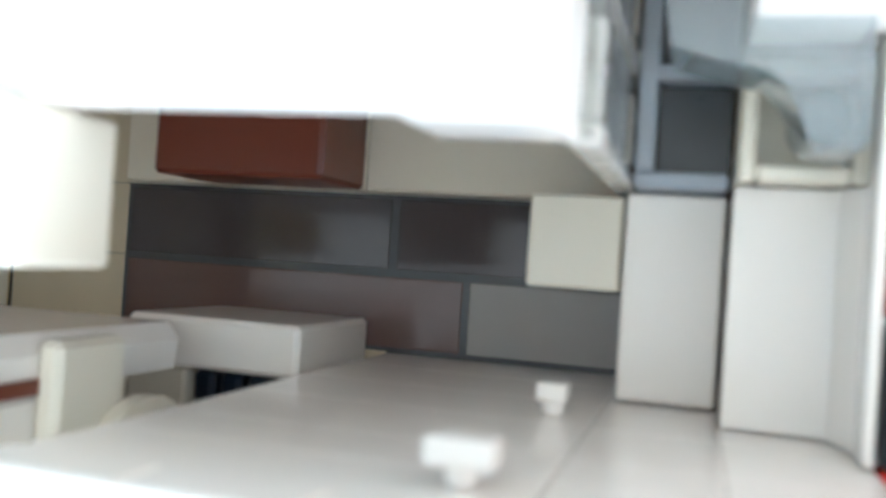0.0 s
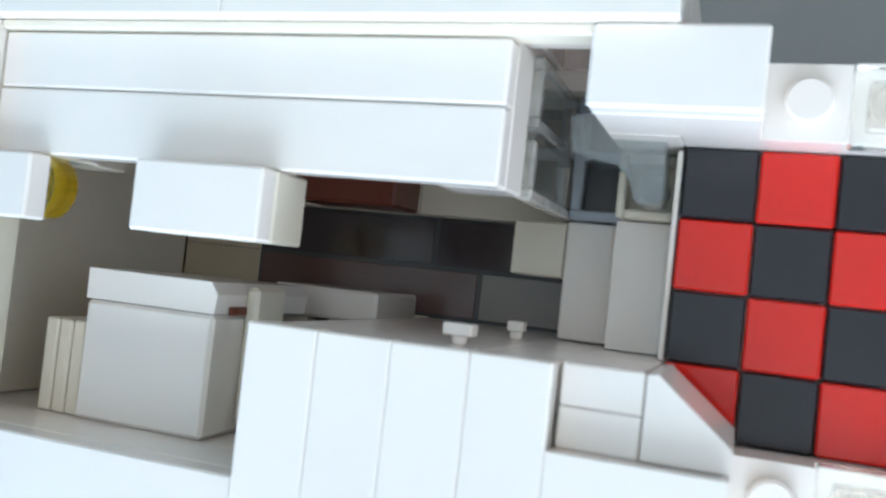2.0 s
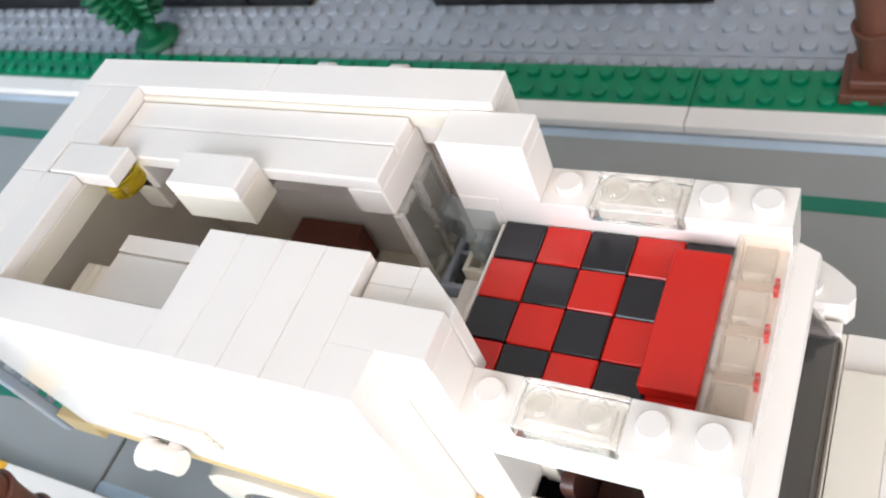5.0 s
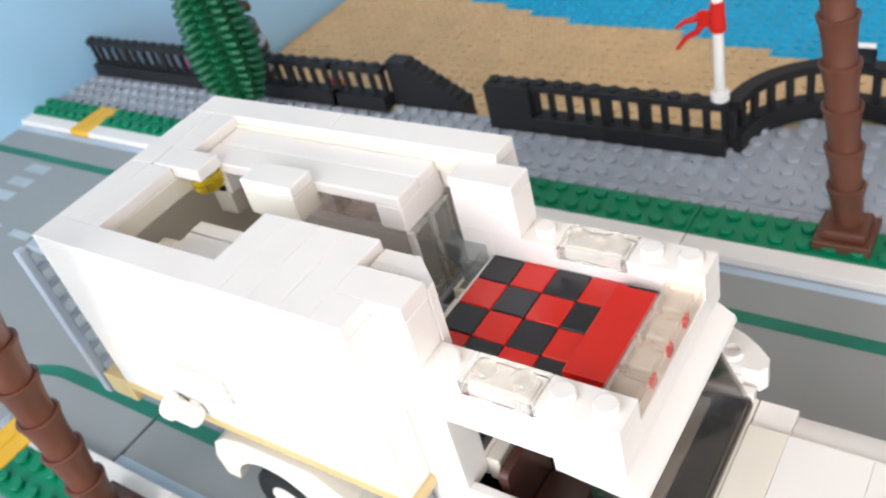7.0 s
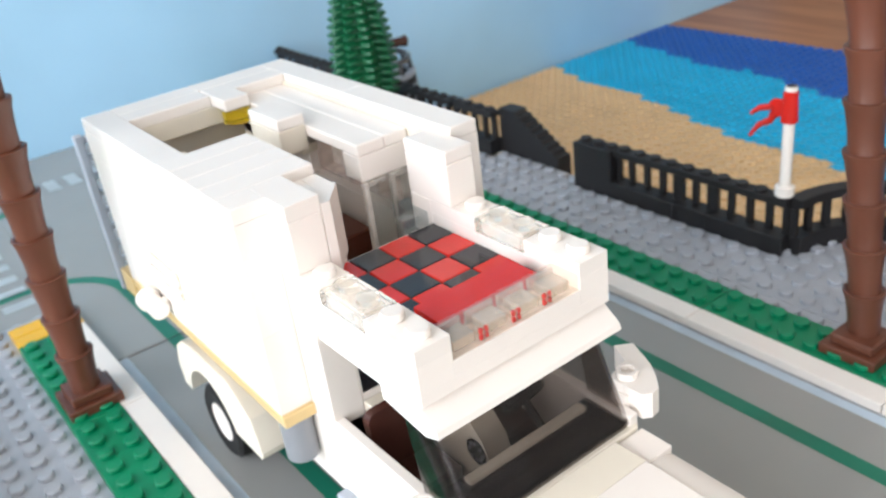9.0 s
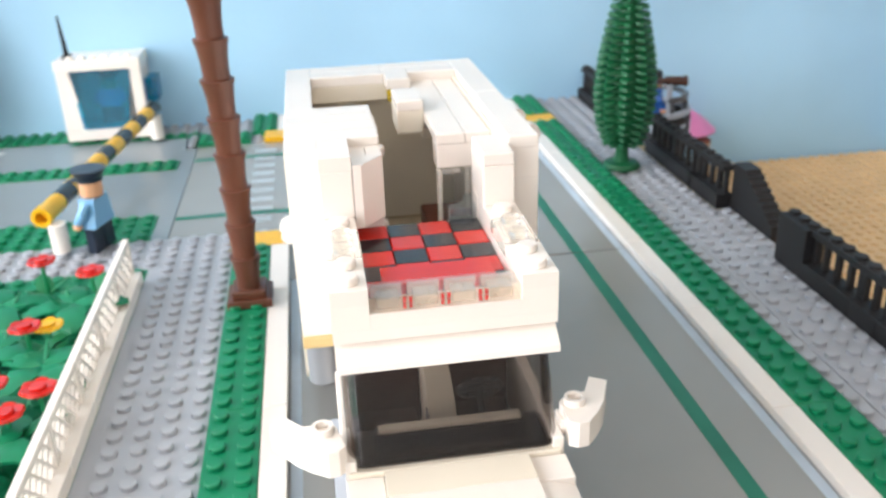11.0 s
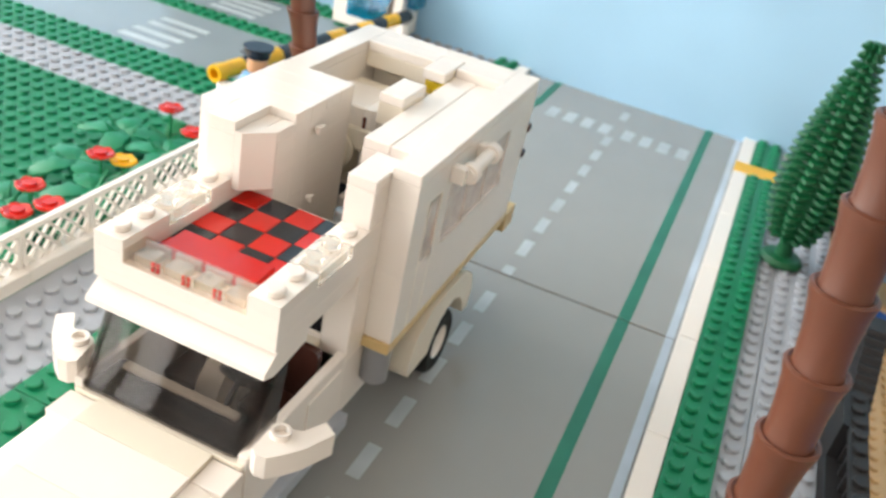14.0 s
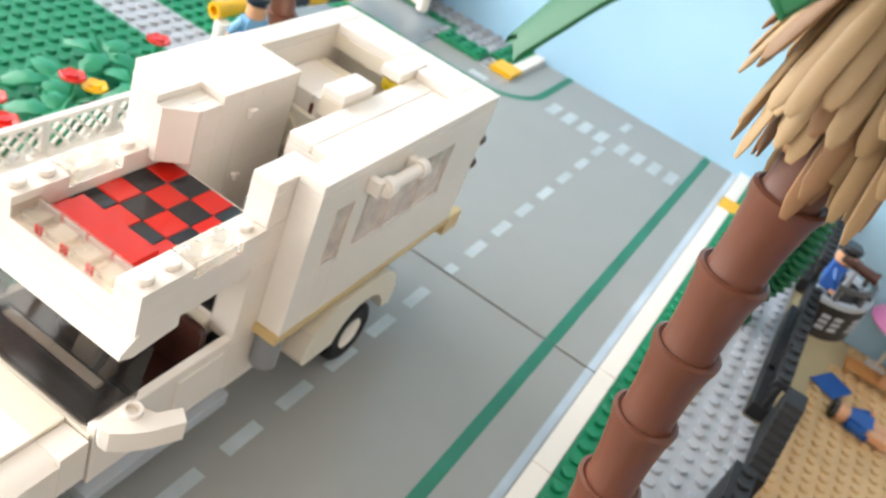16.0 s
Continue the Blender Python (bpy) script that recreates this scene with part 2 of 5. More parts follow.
def cyl(bm, c, r, h, axis="z", n=20, r2=None, b=0.03, mat=0, m=None):
    """A cylinder or cone from the centre of its base along an axis, with chamfered rims."""
    r2 = r if r2 is None else r2
    b = min(b, abs(h) / 3, min(r, r2) / 2 if min(r, r2) > 0 else 0.0)
    rings = [(r - b, 0), (r, b), (r2, h - b), (max(r2 - b, 0.001), h)] if b > 0 else [(r, 0), (max(r2, 0.001), h)]
    v = []
    for rad, t in rings:
        for i in range(n):
            a = 2 * math.pi * i / n
            p = (rad * math.cos(a), rad * math.sin(a), t)
            p = {"z": p, "x": (p[2], p[0], p[1]), "y": (p[1], p[2], p[0])}[axis]
            p = Vector(p) + Vector(c)
            v.append(m @ p if m else p)
    f = []
    for k in range(len(rings) - 1):
        for i in range(n):
            f.append([k * n + i, k * n + (i + 1) % n, (k + 1) * n + (i + 1) % n, (k + 1) * n + i])
    f.append(list(range(n))[::-1])
    f.append([(len(rings) - 1) * n + i for i in range(n)])
    raw(bm, v, f, mat)


def tube(bm, pts, r, n=8, mat=0):
    """A round rod along points; r may be a list."""
    rs = r if isinstance(r, (list, tuple)) else [r] * len(pts)
    pts = [Vector(p) for p in pts]
    v, f = [], []
    for i, p in enumerate(pts):
        d = (pts[min(i + 1, len(pts) - 1)] - pts[max(i - 1, 0)]).normalized()
        s = d.cross(Vector((0, 0, 1)) if abs(d.z) < 0.9 else Vector((1, 0, 0))).normalized()
        t = d.cross(s)
        for k in range(n):
            a = 2 * math.pi * k / n
            v.append(p + (s * math.cos(a) + t * math.sin(a)) * rs[i])
    for i in range(len(pts) - 1):
        for k in range(n):
            f.append([i * n + k, i * n + (k + 1) % n, (i + 1) * n + (k + 1) % n, (i + 1) * n + k])
    f.append(list(range(n)))
    f.append([(len(pts) - 1) * n + k for k in range(n)][::-1])
    raw(bm, v, f, mat)


def prism(bm, outline, lo, hi, axis="z", b=0.0, mat=0):
    """An outline pushed along an axis: z takes (x, y), y takes (x, z), x takes (y, z)."""
    put = {"z": lambda p, t: (p[0], p[1], t), "y": lambda p, t: (p[0], t, p[1]), "x": lambda p, t: (t, p[0], p[1])}[axis]
    n = len(outline)
    v = [put(p, lo) for p in outline] + [put(p, hi) for p in outline]
    f = [[i, (i + 1) % n, n + (i + 1) % n, n + i] for i in range(n)] + [list(range(n))[::-1], [n + i for i in range(n)]]
    raw(bm, v, f, mat)


def lathe(bm, profile, c=(0, 0, 0), n=24, mat=0, axis="z"):
    """A turned shape from (radius, height) rows."""
    v, f = [], []
    for r, z in profile:
        for i in range(n):
            a = 2 * math.pi * i / n
            p = (r * math.cos(a), r * math.sin(a), z)
            p = {"z": p, "x": (p[2], p[0], p[1]), "y": (p[1], p[2], p[0])}[axis]
            v.append((p[0] + c[0], p[1] + c[1], p[2] + c[2]))
    for k in range(len(profile) - 1):
        for i in range(n):
            f.append([k * n + i, k * n + (i + 1) % n, (k + 1) * n + (i + 1) % n, (k + 1) * n + i])
    raw(bm, v, f, mat)


STUD_R, STUD_H = 0.3, 0.21


def stud(bm, x, y, z, mat=0, n=16):
    cyl(bm, (x, y, z - 0.01), STUD_R, STUD_H + 0.01, n=n, b=0.04, mat=mat)


def mesh_of(name, bm, mats):
    bmesh.ops.recalc_face_normals(bm, faces=bm.faces)
    for v in bm.verts:
        v.co *= U
    me = bpy.data.meshes.new(name)
    bm.to_mesh(me)
    bm.free()
    for m in mats if isinstance(mats, (list, tuple)) else [mats]:
        me.materials.append(m)
    return me


def smooth(me, angle=35):
    for p in me.polygons:
        p.use_smooth = True
    me.set_sharp_from_angle(angle=radians(angle))
    return me


def part(name, bm, material, parent, label=""):
    ob = new(name, smooth(mesh_of(name, bm, material)))
    ob.parent = parent
    if material in CLEARS:
        ob.visible_shadow = False
    if label:
        ob["label"] = label
    return ob


def thing(name, x, y, z, label, category, group="", kind=""):
    """An Empty at the base of a thing, in studs over the road."""
    ob = new(name)
    ob.empty_display_size = 0.01
    ob.location = (x * U, y * U, z * U)
    return tagged(ob, label, category, group, kind)


def whole(name, bm, material, label, category, group="", kind=""):
    return tagged(new(name, smooth(mesh_of(name, bm, material))), label, category, group, kind)


def bm_new():
    return bmesh.new()


def one(fn, *a, **k):
    bm = bm_new()
    fn(bm, *a, **k)
    return bm


def grid_mesh(verts, faces, name, mats, mat_ids=None):
    me = bpy.data.meshes.new(name)
    me.from_pydata([(x * U, y * U, z * U) for x, y, z in verts], [], faces)
    for m in mats:
        me.materials.append(m)
    if mat_ids is not None:
        me.polygons.foreach_set("material_index", mat_ids)
    return smooth(me)


def studded(name, cells, z, mats, pick, thick, n=12):
    """A moulded plate over unit cells (x, y), each with a stud; pick gives the cell's material."""
    v, f, ids = [], [], []
    ring = [(math.cos(2 * math.pi * i / n), math.sin(2 * math.pi * i / n)) for i in range(n)]
    have = set(cells)
    for (i, j) in cells:
        m = pick(i, j)
        k = len(v)
        v += [(i, j, z), (i + 1, j, z), (i + 1, j + 1, z), (i, j + 1, z)]
        f.append((k, k + 1, k + 2, k + 3))
        ids.append(m)
        for di, dj, a, b in ((-1, 0, 3, 0), (1, 0, 1, 2), (0, -1, 0, 1), (0, 1, 2, 3)):
            if (i + di, j + dj) not in have:
                q = len(v)
                v += [v[k + a], v[k + b], (*v[k + b][:2], z - thick), (*v[k + a][:2], z - thick)]
                f.append((q + 3, q + 2, q + 1, q))
                ids.append(m)
        k = len(v)
        for rad, h in ((STUD_R, 0), (STUD_R, STUD_H - 0.04), (STUD_R - 0.04, STUD_H)):
            v += [(i + 0.5 + rad * c, j + 0.5 + rad * s, z + h) for c, s in ring]
        for lv in (0, 1):
            for a in range(n):
                f.append((k + lv * n + a, k + lv * n + (a + 1) % n, k + (lv + 1) * n + (a + 1) % n, k + (lv + 1) * n + a))
                ids.append(m)
        f.append(tuple(k + 2 * n + a for a in range(n)))
        ids.append(m)
    return new(name, grid_mesh(v, f, name, mats, ids))


# ---------------------------------------------------------------- room and table
SX = -0.4          # the baseplate seams lie at -15 + SX, 17 + SX ... studs


def room():
    x0, x1, y0, y1, zf, zc = -100, 272, -135, 130, -100, 170
    whole("floor", one(box, x0, x1, y0, y1, zf - 5, zf, 0.1), OAK, "pale wooden room floor under the table", "floor", kind="structure")
    whole("ceiling", one(box, x0, x1, y0, y1, zc, zc + 8, 0.1), PLASTER, "white plaster room ceiling above the table", "ceiling", kind="structure")
    # wall with two windows, a wide one and a low narrow one
    bm = bm_new()
    for a, b, c, d in ((x0, -59, zf, zc), (-59, 97, zf, -8), (-59, 97, 134, zc), (97, 142, zf, zc), (142, 248, zf, -22), (142, 248, 95, zc), (248, x1, zf, zc)):
        box(bm, a, b, y0 - 12, y0, c, d, 0.1)
    whole("wall_south", bm, PLASTER, "white plaster wall with two window openings", "wall", kind="structure")
    bm = bm_new()
    for a, b, c, d in ((y0, -105, zf, zc), (80, y1, zf, zc), (-105, 80, zf, 100), (-105, 80, 165, zc)):
        box(bm, x1, x1 + 12, a, b, c, d, 0.1)
    whole("wall_east", bm, PLASTER, "white plaster wall with a high window opening", "wall", kind="structure")
    # unseen wall, greyer than the others to keep the van's beach side dimmer
    whole("wall_north", one(box, x0, x1, y1, y1 + 12, zf, zc, 0.1), DIMWALL, "unseen room wall in warm grey that dims the bounced light", "wall", kind="structure")
    whole("wall_west", one(box, x0 - 12, x0, y0, y1, zf, zc, 0.1), PLASTER, "plain white plaster room wall", "wall", kind="structure")
    t = thing("table", 30, 10, -100, "wide brown wooden table that carries the toy town", "table")
    part("tabletop", one(box, -110, 70, -75, 90, 89.2, 92.6, 0.3), WOOD, t)
    leg = one(box, -2.5, 2.5, -2.5, 2.5, 0, 89.3, 0.3)
    me = smooth(mesh_of("leg", leg, WOOD))
    for lx in (-104, 64):
        for ly in (-69, 84):
            o = new("leg", me)
            o.parent, o.location = t, (lx * U, ly * U, 0)


room()


def backdrop():
    """A pale blue board, of three sheets, that stands behind the town."""
    bd = thing("backdrop", -47.3, 0, -7.35, "pale blue painted boards standing behind the town", "backdrop", kind="structure")
    for y0, y1, d in ((-80, -0.8, 0.0), (-0.8, 7.3, 0.02), (7.3, 92, 0.0)):
        part("sheet", one(box, -0.3, 0.3 + d, y0, y1, 0, 69, 0.0), SKYPAPER, bd)


backdrop()


# ---------------------------------------------------------------- roads
def rounded(cx, cy, r, a0, a1, n=14):
    return [(cx + r * math.cos(radians(a0 + (a1 - a0) * i / n)), cy + r * math.sin(radians(a0 + (a1 - a0) * i / n))) for i in range(n + 1)]


def strip(bm, pts, w, z, mat=0):
    """A flat printed line along points (x, y)."""
    pts = [Vector((x, y, 0)) for x, y in pts]
    v, f = [], []
    for i, p in enumerate(pts):
        d = (pts[min(i + 1, len(pts) - 1)] - pts[max(i - 1, 0)]).normalized()
        s = Vector((-d.y, d.x, 0)) * w / 2
        v += [(p + s)[:2] + (z,), (p - s)[:2] + (z,)]
    f = [[2 * i, 2 * i + 1, 2 * i + 3, 2 * i + 2] for i in range(len(pts) - 1)]
    raw(bm, v, f, mat)


def road_plate(x0, x1, group="road plates"):
    road = whole("road", one(box, x0 + 0.07, x1 - 0.07, -5, 13, -0.2, 0, 0.03), ROADG, "smooth grey road baseplate with printed lines", "road", kind="structure")
    road.location.x = SX * U
    return road


def lines_main(road, x0, x1, y):
    part("green_line", one(strip, [(x0 + 0.03, y), (x1 - 0.03, y)], 0.62, 0.012), LINEG, road, "green printed lane line")


DASH = mesh_of("lane_dash", one(strip, [(-0.95, 0), (0.95, 0)], 0.56, 0.0), LINEW)
for x0, x1 in ((-15, 17), (17, 49)):
    r = road_plate(x0, x1)
    lines_main(r, x0, x1, 10.35)
    lines_main(r, x0, x1, -2.35)
    for y in (12.72, -4.72):
        part("edge_line", one(strip, [(x0 + 0.03, y), (x1 - 0.03, y)], 0.42, 0.012), LINEB, r, "pale blue printed edge line")
    for k in range(-15, 6):
        c = 0.3 - SX - 3.17 * k
        if x0 + 0.9 < c < x1 - 0.9:
            o = new("lane_dash", DASH)
            o.parent, o.location = r, (c * U, 4.0 * U, 0.012 * U)

# the junction plate: the side road runs off between x = -40 and -22
r = road_plate(-47, -15)
r["label"] = "smooth grey junction baseplate with printed crossings"
part("side_road", one(box, -40, -22, -11.97, -5, -0.2, 0, 0.0), ROADG, r)
lines_main(r, -47, -15, 10.35)
part("edge_line", one(strip, [(-46.97, 12.72), (-15.03, 12.72)], 0.42, 0.012), LINEB, r)
bm = bm_new()
strip(bm, [(-15.03, -2.35)] + rounded(-21.2, -6.35, 4.0, 90, 180) + [(-25.2, -11.95)], 0.62, 0.012)
part("green_line", bm, LINEG, r)
bm = bm_new()
strip(bm, [(-46.97, -2.35)] + rounded(-40.8, -6.35, 4.0, 90, 0) + [(-36.8, -11.95)], 0.62, 0.012)
part("green_line", bm, LINEG, r)
for k in range(6, 13):
    o = new("lane_dash", DASH)
    o.parent, o.location = r, ((0.3 - SX - 3.17 * k) * U, 4.0 * U, 0.012 * U)
part("lane_dash", one(strip, [(-15.95, 4.0), (-15.08, 4.0)], 0.56, 0.012), LINEW, r)
o = new("lane_dash", DASH)
o.parent, o.location = r, (-43.6 * U, 4.0 * U, 0.012 * U)
me = mesh_of("crossing_bar", one(strip, [(-1.05, 0), (1.05, 0)], 0.8, 0.0), LINEW)
for k in range(8):
    o = new("crossing_bar", me)
    o.parent, o.location = r, (-39.7 * U, (-0.82 + 1.38 * k + (0.4 if k > 3 else 0)) * U, 0.012 * U)
me = mesh_of("crossing_bar", one(strip, [(0, 0), (0, 1.5)], 0.8, 0.0), LINEW)
for k in range(9):
    o = new("crossing_bar", me)
    o.parent, o.location = r, ((-24 - k * 1.75) * U, -7.6 * U, 0.012 * U)

# the road that leads away to the side, beyond the junction
far = whole("road", one(box, -44, -22, -75.9, -12.03, -0.2, 0, 0.02), ROADB, "smooth bluish grey side road baseplate with printed lines", "road", kind="structure")
far.location.x = SX * U
me = mesh_of("crossing_bar", one(strip, [(0, -2.1), (0, 2.1)], 0.75, 0.0), LINEW)
for x in (-27.4, -29.0, -30.7, -32.2, -38.4, -39.7, -41.0, -42.3):
    o = new("crossing_bar", me)
    o.parent, o.location = far, (x * U, -28.85 * U, 0.012 * U)


# studded edges of the baseplates
def cells(x0, x1, y0, y1):
    return [(i, j) for i in range(x0, x1) for j in range(y0, y1)]


def edge(name, cs, mat, label, kind="structure", z=0.0, thick=0.2):
    o = studded(name, cs, z, [mat], lambda i, j: 0, thick)
    o.location.x = SX * U
    return tagged(o, label, name.replace("_", " "), kind=kind)


edge("pavement", cells(-47, 49, 13, 17), GREYB, "grey studded pavement beside the planting strip")
edge("pavement", cells(-47, 49, 17, 20), GREYB, "grey studded pavement along the beach fence").location.y = 0.05 * U
edge("pavement", cells(-22, 49, -12, -5), GREYB, "grey studded pavement along the lattice fence")
edge("pavement", cells(-47, -40, -12, -5) + cells(-47, -44, -22, -12) + cells(-44, -40, -13, -12), GREYB, "grey studded pavement by the booth")
edge("pavement", cells(-22, -18, -76, -12), GREYB, "grey studded pavement along the side road")
# the raised base under the streets, with its bare beige side towards the beach
bm = bm_new()
for x0, x1 in ((-46.9, -15.53), (-15.27, 16.47), (16.73, 48.5)):
    box(bm, x0, x1, -12, 20.95, -7.38, -0.21, 0.03)
box(bm, -46.9, -17, -76, -12.01, -7.38, -0.21, 0.03)
box(bm, -16.9, 25, -44, -12.01, -7.38, -0.21, 0.03)
prism(bm, [(4.6 + 4.75 * math.cos(radians(a)), 20.96 + 4.4 * math.sin(radians(a))) for a in range(0, 181, 9)], -7.38, -0.21)
whole("street_base", bm, BEIGE, "plain beige base that raises the streets over the beach", "base", kind="structure")
# the walkway bulges out towards the beach
edge("pavement", [(i, j) for i, j in cells(-19, 12, 20, 24) if j < 21 or (i - 4.5) ** 2 + ((j - 19.5) * 1.4) ** 2 < 30], GREYB, "grey studded walkway that bulges out to the beach", z=0.004)

lawn = edge("lawn", cells(-18, 25, -44, -12), LAWN, "green studded lawn baseplate behind the lattice fence")


lawn.location.y = -0.5 * U
whole("pavement", one(box, -18.4, 48.6, -12.5, -12.004, -0.2, 0.0, 0.0), GREYB, "plain grey plate edge under the lattice fence", "pavement", kind="structure")


# ---------------------------------------------------------------- the camper van (z counted from the bed top)
VAN_LABEL = "white toy brick camper van without its roof, parked on the road"
van = thing("camper_van", 0, 0, G, VAN_LABEL, "camper van")


def vp(name, mat, *boxes, label="", b=0.03, studs=()):
    bm = bm_new()
    for bx in boxes:
        box(bm, *bx, b)
    for s in studs:
        stud(bm, *s)
    return part(name, bm, mat, van, label)


ZR = 2.64      # roof rim
# side walls in brick courses; the beach side has window openings
courses = [-3.75, -1.15, 1.25, ZR - 0.4]


def wall_course(y0, y1, z0, z1, spans):
    for a, c in spans:
        vp("brick", WHITE, (a + 0.001, c - 0.001, y0, y1, z0 + 0.001, z1 - 0.001), b=0.004)


# lane side (towards the lattice fence): closed
lay = [[(-12, -8), (-8, -2), (-2, 0)], [(-12, -6), (-6, 0)], [(-12, -10), (-10, -4), (-4, 0)]]
for k in range(len(courses) - 1):
    wall_course(-4, -3, courses[k], courses[k + 1], lay[k % 3])
# beach side: a small door window and two wide windows
lay = [[(-12, -8), (-8, -4), (-4, 0)], [(-12, -6), (-6, 0)]]
for k in range(len(courses) - 1):
    z0, z1 = courses[k], courses[k + 1]
    if z0 == -1.15:
        wall_course(3, 4, z0, z1, [(-12, -9.2), (-3.0, -2.2), (-1.2, 0)])
    else:
        wall_course(3, 4, z0, z1, lay[k % 2])
# rear wall
for k in range(len(courses) - 1):
    vp("brick", WHITE, (-12, -11, -2.996, 2.996, courses[k] + 0.004, courses[k + 1] - 0.004), b=0.025)
# front wall of the living box beside the cab
for s in (-1, 1):
    y0, y1 = sorted((s * 3.0, s * 2.0))
    vp("brick", WHITE, (-0.996, 0, y0 + 0.004, y1, -3.75, -0.75))
# rim tiles round the open roof
for x0, x1, y0, y1 in ((-12, -6, 3, 4), (-6, 0, 3, 4), (-12, -5, -4, -3), (-12, -11, -3, 0), (-12, -11, 0, 3), (-11, -10, -3, 0.0), (-11, -10, 1.0, 3)):
    vp("rim_tile", WHITE, (x0 + 0.003, x1 - 0.003, y0 + 0.003, y1 - 0.003, ZR - 0.4, ZR), b=0.025)
# inner shelf wall below the rear rim
vp("rear_inner_wall", CREAM, (-11, -10, -3, 3, 1.55, ZR - 0.404))
vp("rear_lining", CREAM, (-10.998, -10.9, -2.98, 2.98, -4.1, 1.54), label="beige inner lining of the rear wall")
# recessed ledge inside the beach side rim
vp("inner_ledge", CREAM, (-10, -1.0, 2.86, 3.0, 1.9, 2.38))

# roof over the lane side: four cross tiles and the stepped front
for k in range(4):
    vp("roof_tile", WHITE, (-5 + k + 0.003, -4 + k - 0.003, -3.99, -1.0, ZR - 0.398, ZR + 0.05), b=0.025)
vp("roof_tile", WHITE, (-0.997, 0.98, -2.997, -2.0, ZR - 0.398, ZR + 0.05), b=0.012)
vp("roof_tile", WHITE, (-0.997, -0.008, -3.99, -3.0, ZR - 0.398, ZR + 0.05), b=0.012)
for y0, y1 in ((-1.995, -1.5), (-1.49, -1.0)):
    vp("roof_tile", WHITE, (-0.95, 0.0, y0, y1, 2.0, 2.4), b=0.02)
vp("pillar", WHITE, (-1, 0.98, -3, -2.0, 0.75, ZR - 0.4))
bm = bm_new()
prism(bm, [(0.02, -1.02), (0.14, -1.0), (1.0, -1.72), (1.0, -1.98), (0.02, -1.98)], 0.4, 2.42)
part("wedge_brick", bm, WHITE, van, "white wedge brick with a slanting face")
# pillar on the beach side
vp("pillar", WHITE, (-1.0, 0.98, 2.0, 2.99, 0.75, 2.04))
vp("pillar_tile", WHITE, (-1.0, 0.98, 2.0, 2.99, 2.05, 2.44), b=0.035)
vp("brick", WHITE, (-1.0, -0.01, 2.0, 2.99, -0.74, 0.74))

# ---- alcove over the cab
vp("alcove_floor", WHITE, (0.0, 6, -3, 3, -0.75, -0.412), b=0.006)
for s in (-1, 1):
    y0, y1 = sorted((s * 3.0, s * 2.01))
    vp("alcove_wall", WHITE, (0.0, 6.0, y0, y1, -0.411, 0.32), b=0.004)
    vp("alcove_brick", WHITE, (0.0, 1.99, y0, y1, 0.3205, 0.75), b=0.004, studs=[(1.5, s * 2.5, 0.75)])
    vp("alcove_brick", WHITE, (4.01, 6.0, y0, y1, 0.3205, 0.75), b=0.004, studs=[(4.5, s * 2.5, 0.75), (5.5, s * 2.5, 0.75)])
    cl = part("clear_plate", one(box, 2.01, 3.99, y0 - 0.02, y1 + 0.02, 0.33, 0.77, 0.03), GLASS, van, "clear plate with two studs")
    part("core", one(box, 2.2, 3.8, y0 + 0.18, y1 - 0.18, 0.335, 0.66, 0.03), HAZY, cl)
    for xs in (2.5, 3.5):
        part("stud", one(stud, xs, s * 2.5, 0.77), GLASS, cl)
        part("tube", one(cyl, (xs, s * 2.5, 0.4), 0.2, 0.36, n=14), HAZY, cl)
vp("alcove_front", WHITE, (5.02, 6.0, -2.008, 2.008, -0.411, 0.03), b=0.004)
for k in range(4):
    ya, yb = -2 + k + 0.006, -1 + k - 0.006
    bm = bm_new()
    o = [(5.03, ya), (5.97, ya), (5.97, yb), (5.03, yb)]
    c = [(5.2, ya + 0.17), (5.8, ya + 0.17), (5.8, yb - 0.17), (5.2, yb - 0.17)]
    v = [(x, y, z) for ring, z in ((o, 0.04), (o, 0.46), (c, 0.04), (c, 0.33)) for x, y in ring]
    f = [[4, 5, 6, 7], [12, 13, 14, 15]]
    for i in range(4):
        j = (i + 1) % 4
        f += [[i, j, 4 + j, 4 + i], [8 + i, 12 + i, 12 + j, 8 + j], [i, 8 + i, 8 + j, j]]
    raw(bm, v, f)
    cl = part("clear_brick", bm, RAILC, van, "clear hollow brick in the front rail")
    # hazy core and rib are added to imitate the whitish reflection inside the plastic
    part("core", one(box, 5.215, 5.785, ya + 0.185, yb - 0.185, 0.042, 0.325, 0.02), HAZY, cl)
    part("back_rib", one(box, 5.06, 5.15, ya + 0.06, yb - 0.06, 0.05, 0.42, 0.02), HAZY, cl, "added hazy rib that whitens the clear brick like inner reflection")
    # added red bars imitate the bed's red refracted at the brick joints
    for e, on in ((0.03, k > 0), (0.87, k < 3)):
        for z0 in (0.08, 0.25):
            if on:
                part("inner_bar", one(box, 5.84, 5.93, ya + e, ya + e + 0.09, z0, z0 + 0.13, 0.01), RED, cl, "red bar standing in for the bed's red refracted in the clear brick")

# ---- cab
bm = bm_new()
prism(bm, [(4.2, -0.78), (5.75, -0.78), (6.38, -1.25), (6.42, -1.42), (5.9, -1.62), (4.2, -1.42)], -2.97, 2.97, "y")
part("visor", bm, WHITE, van, "white sun visor below the alcove")
vp("cab_roof", WHITE, (0.0, 5.6, -2.9, 2.9, -1.15, -0.77))
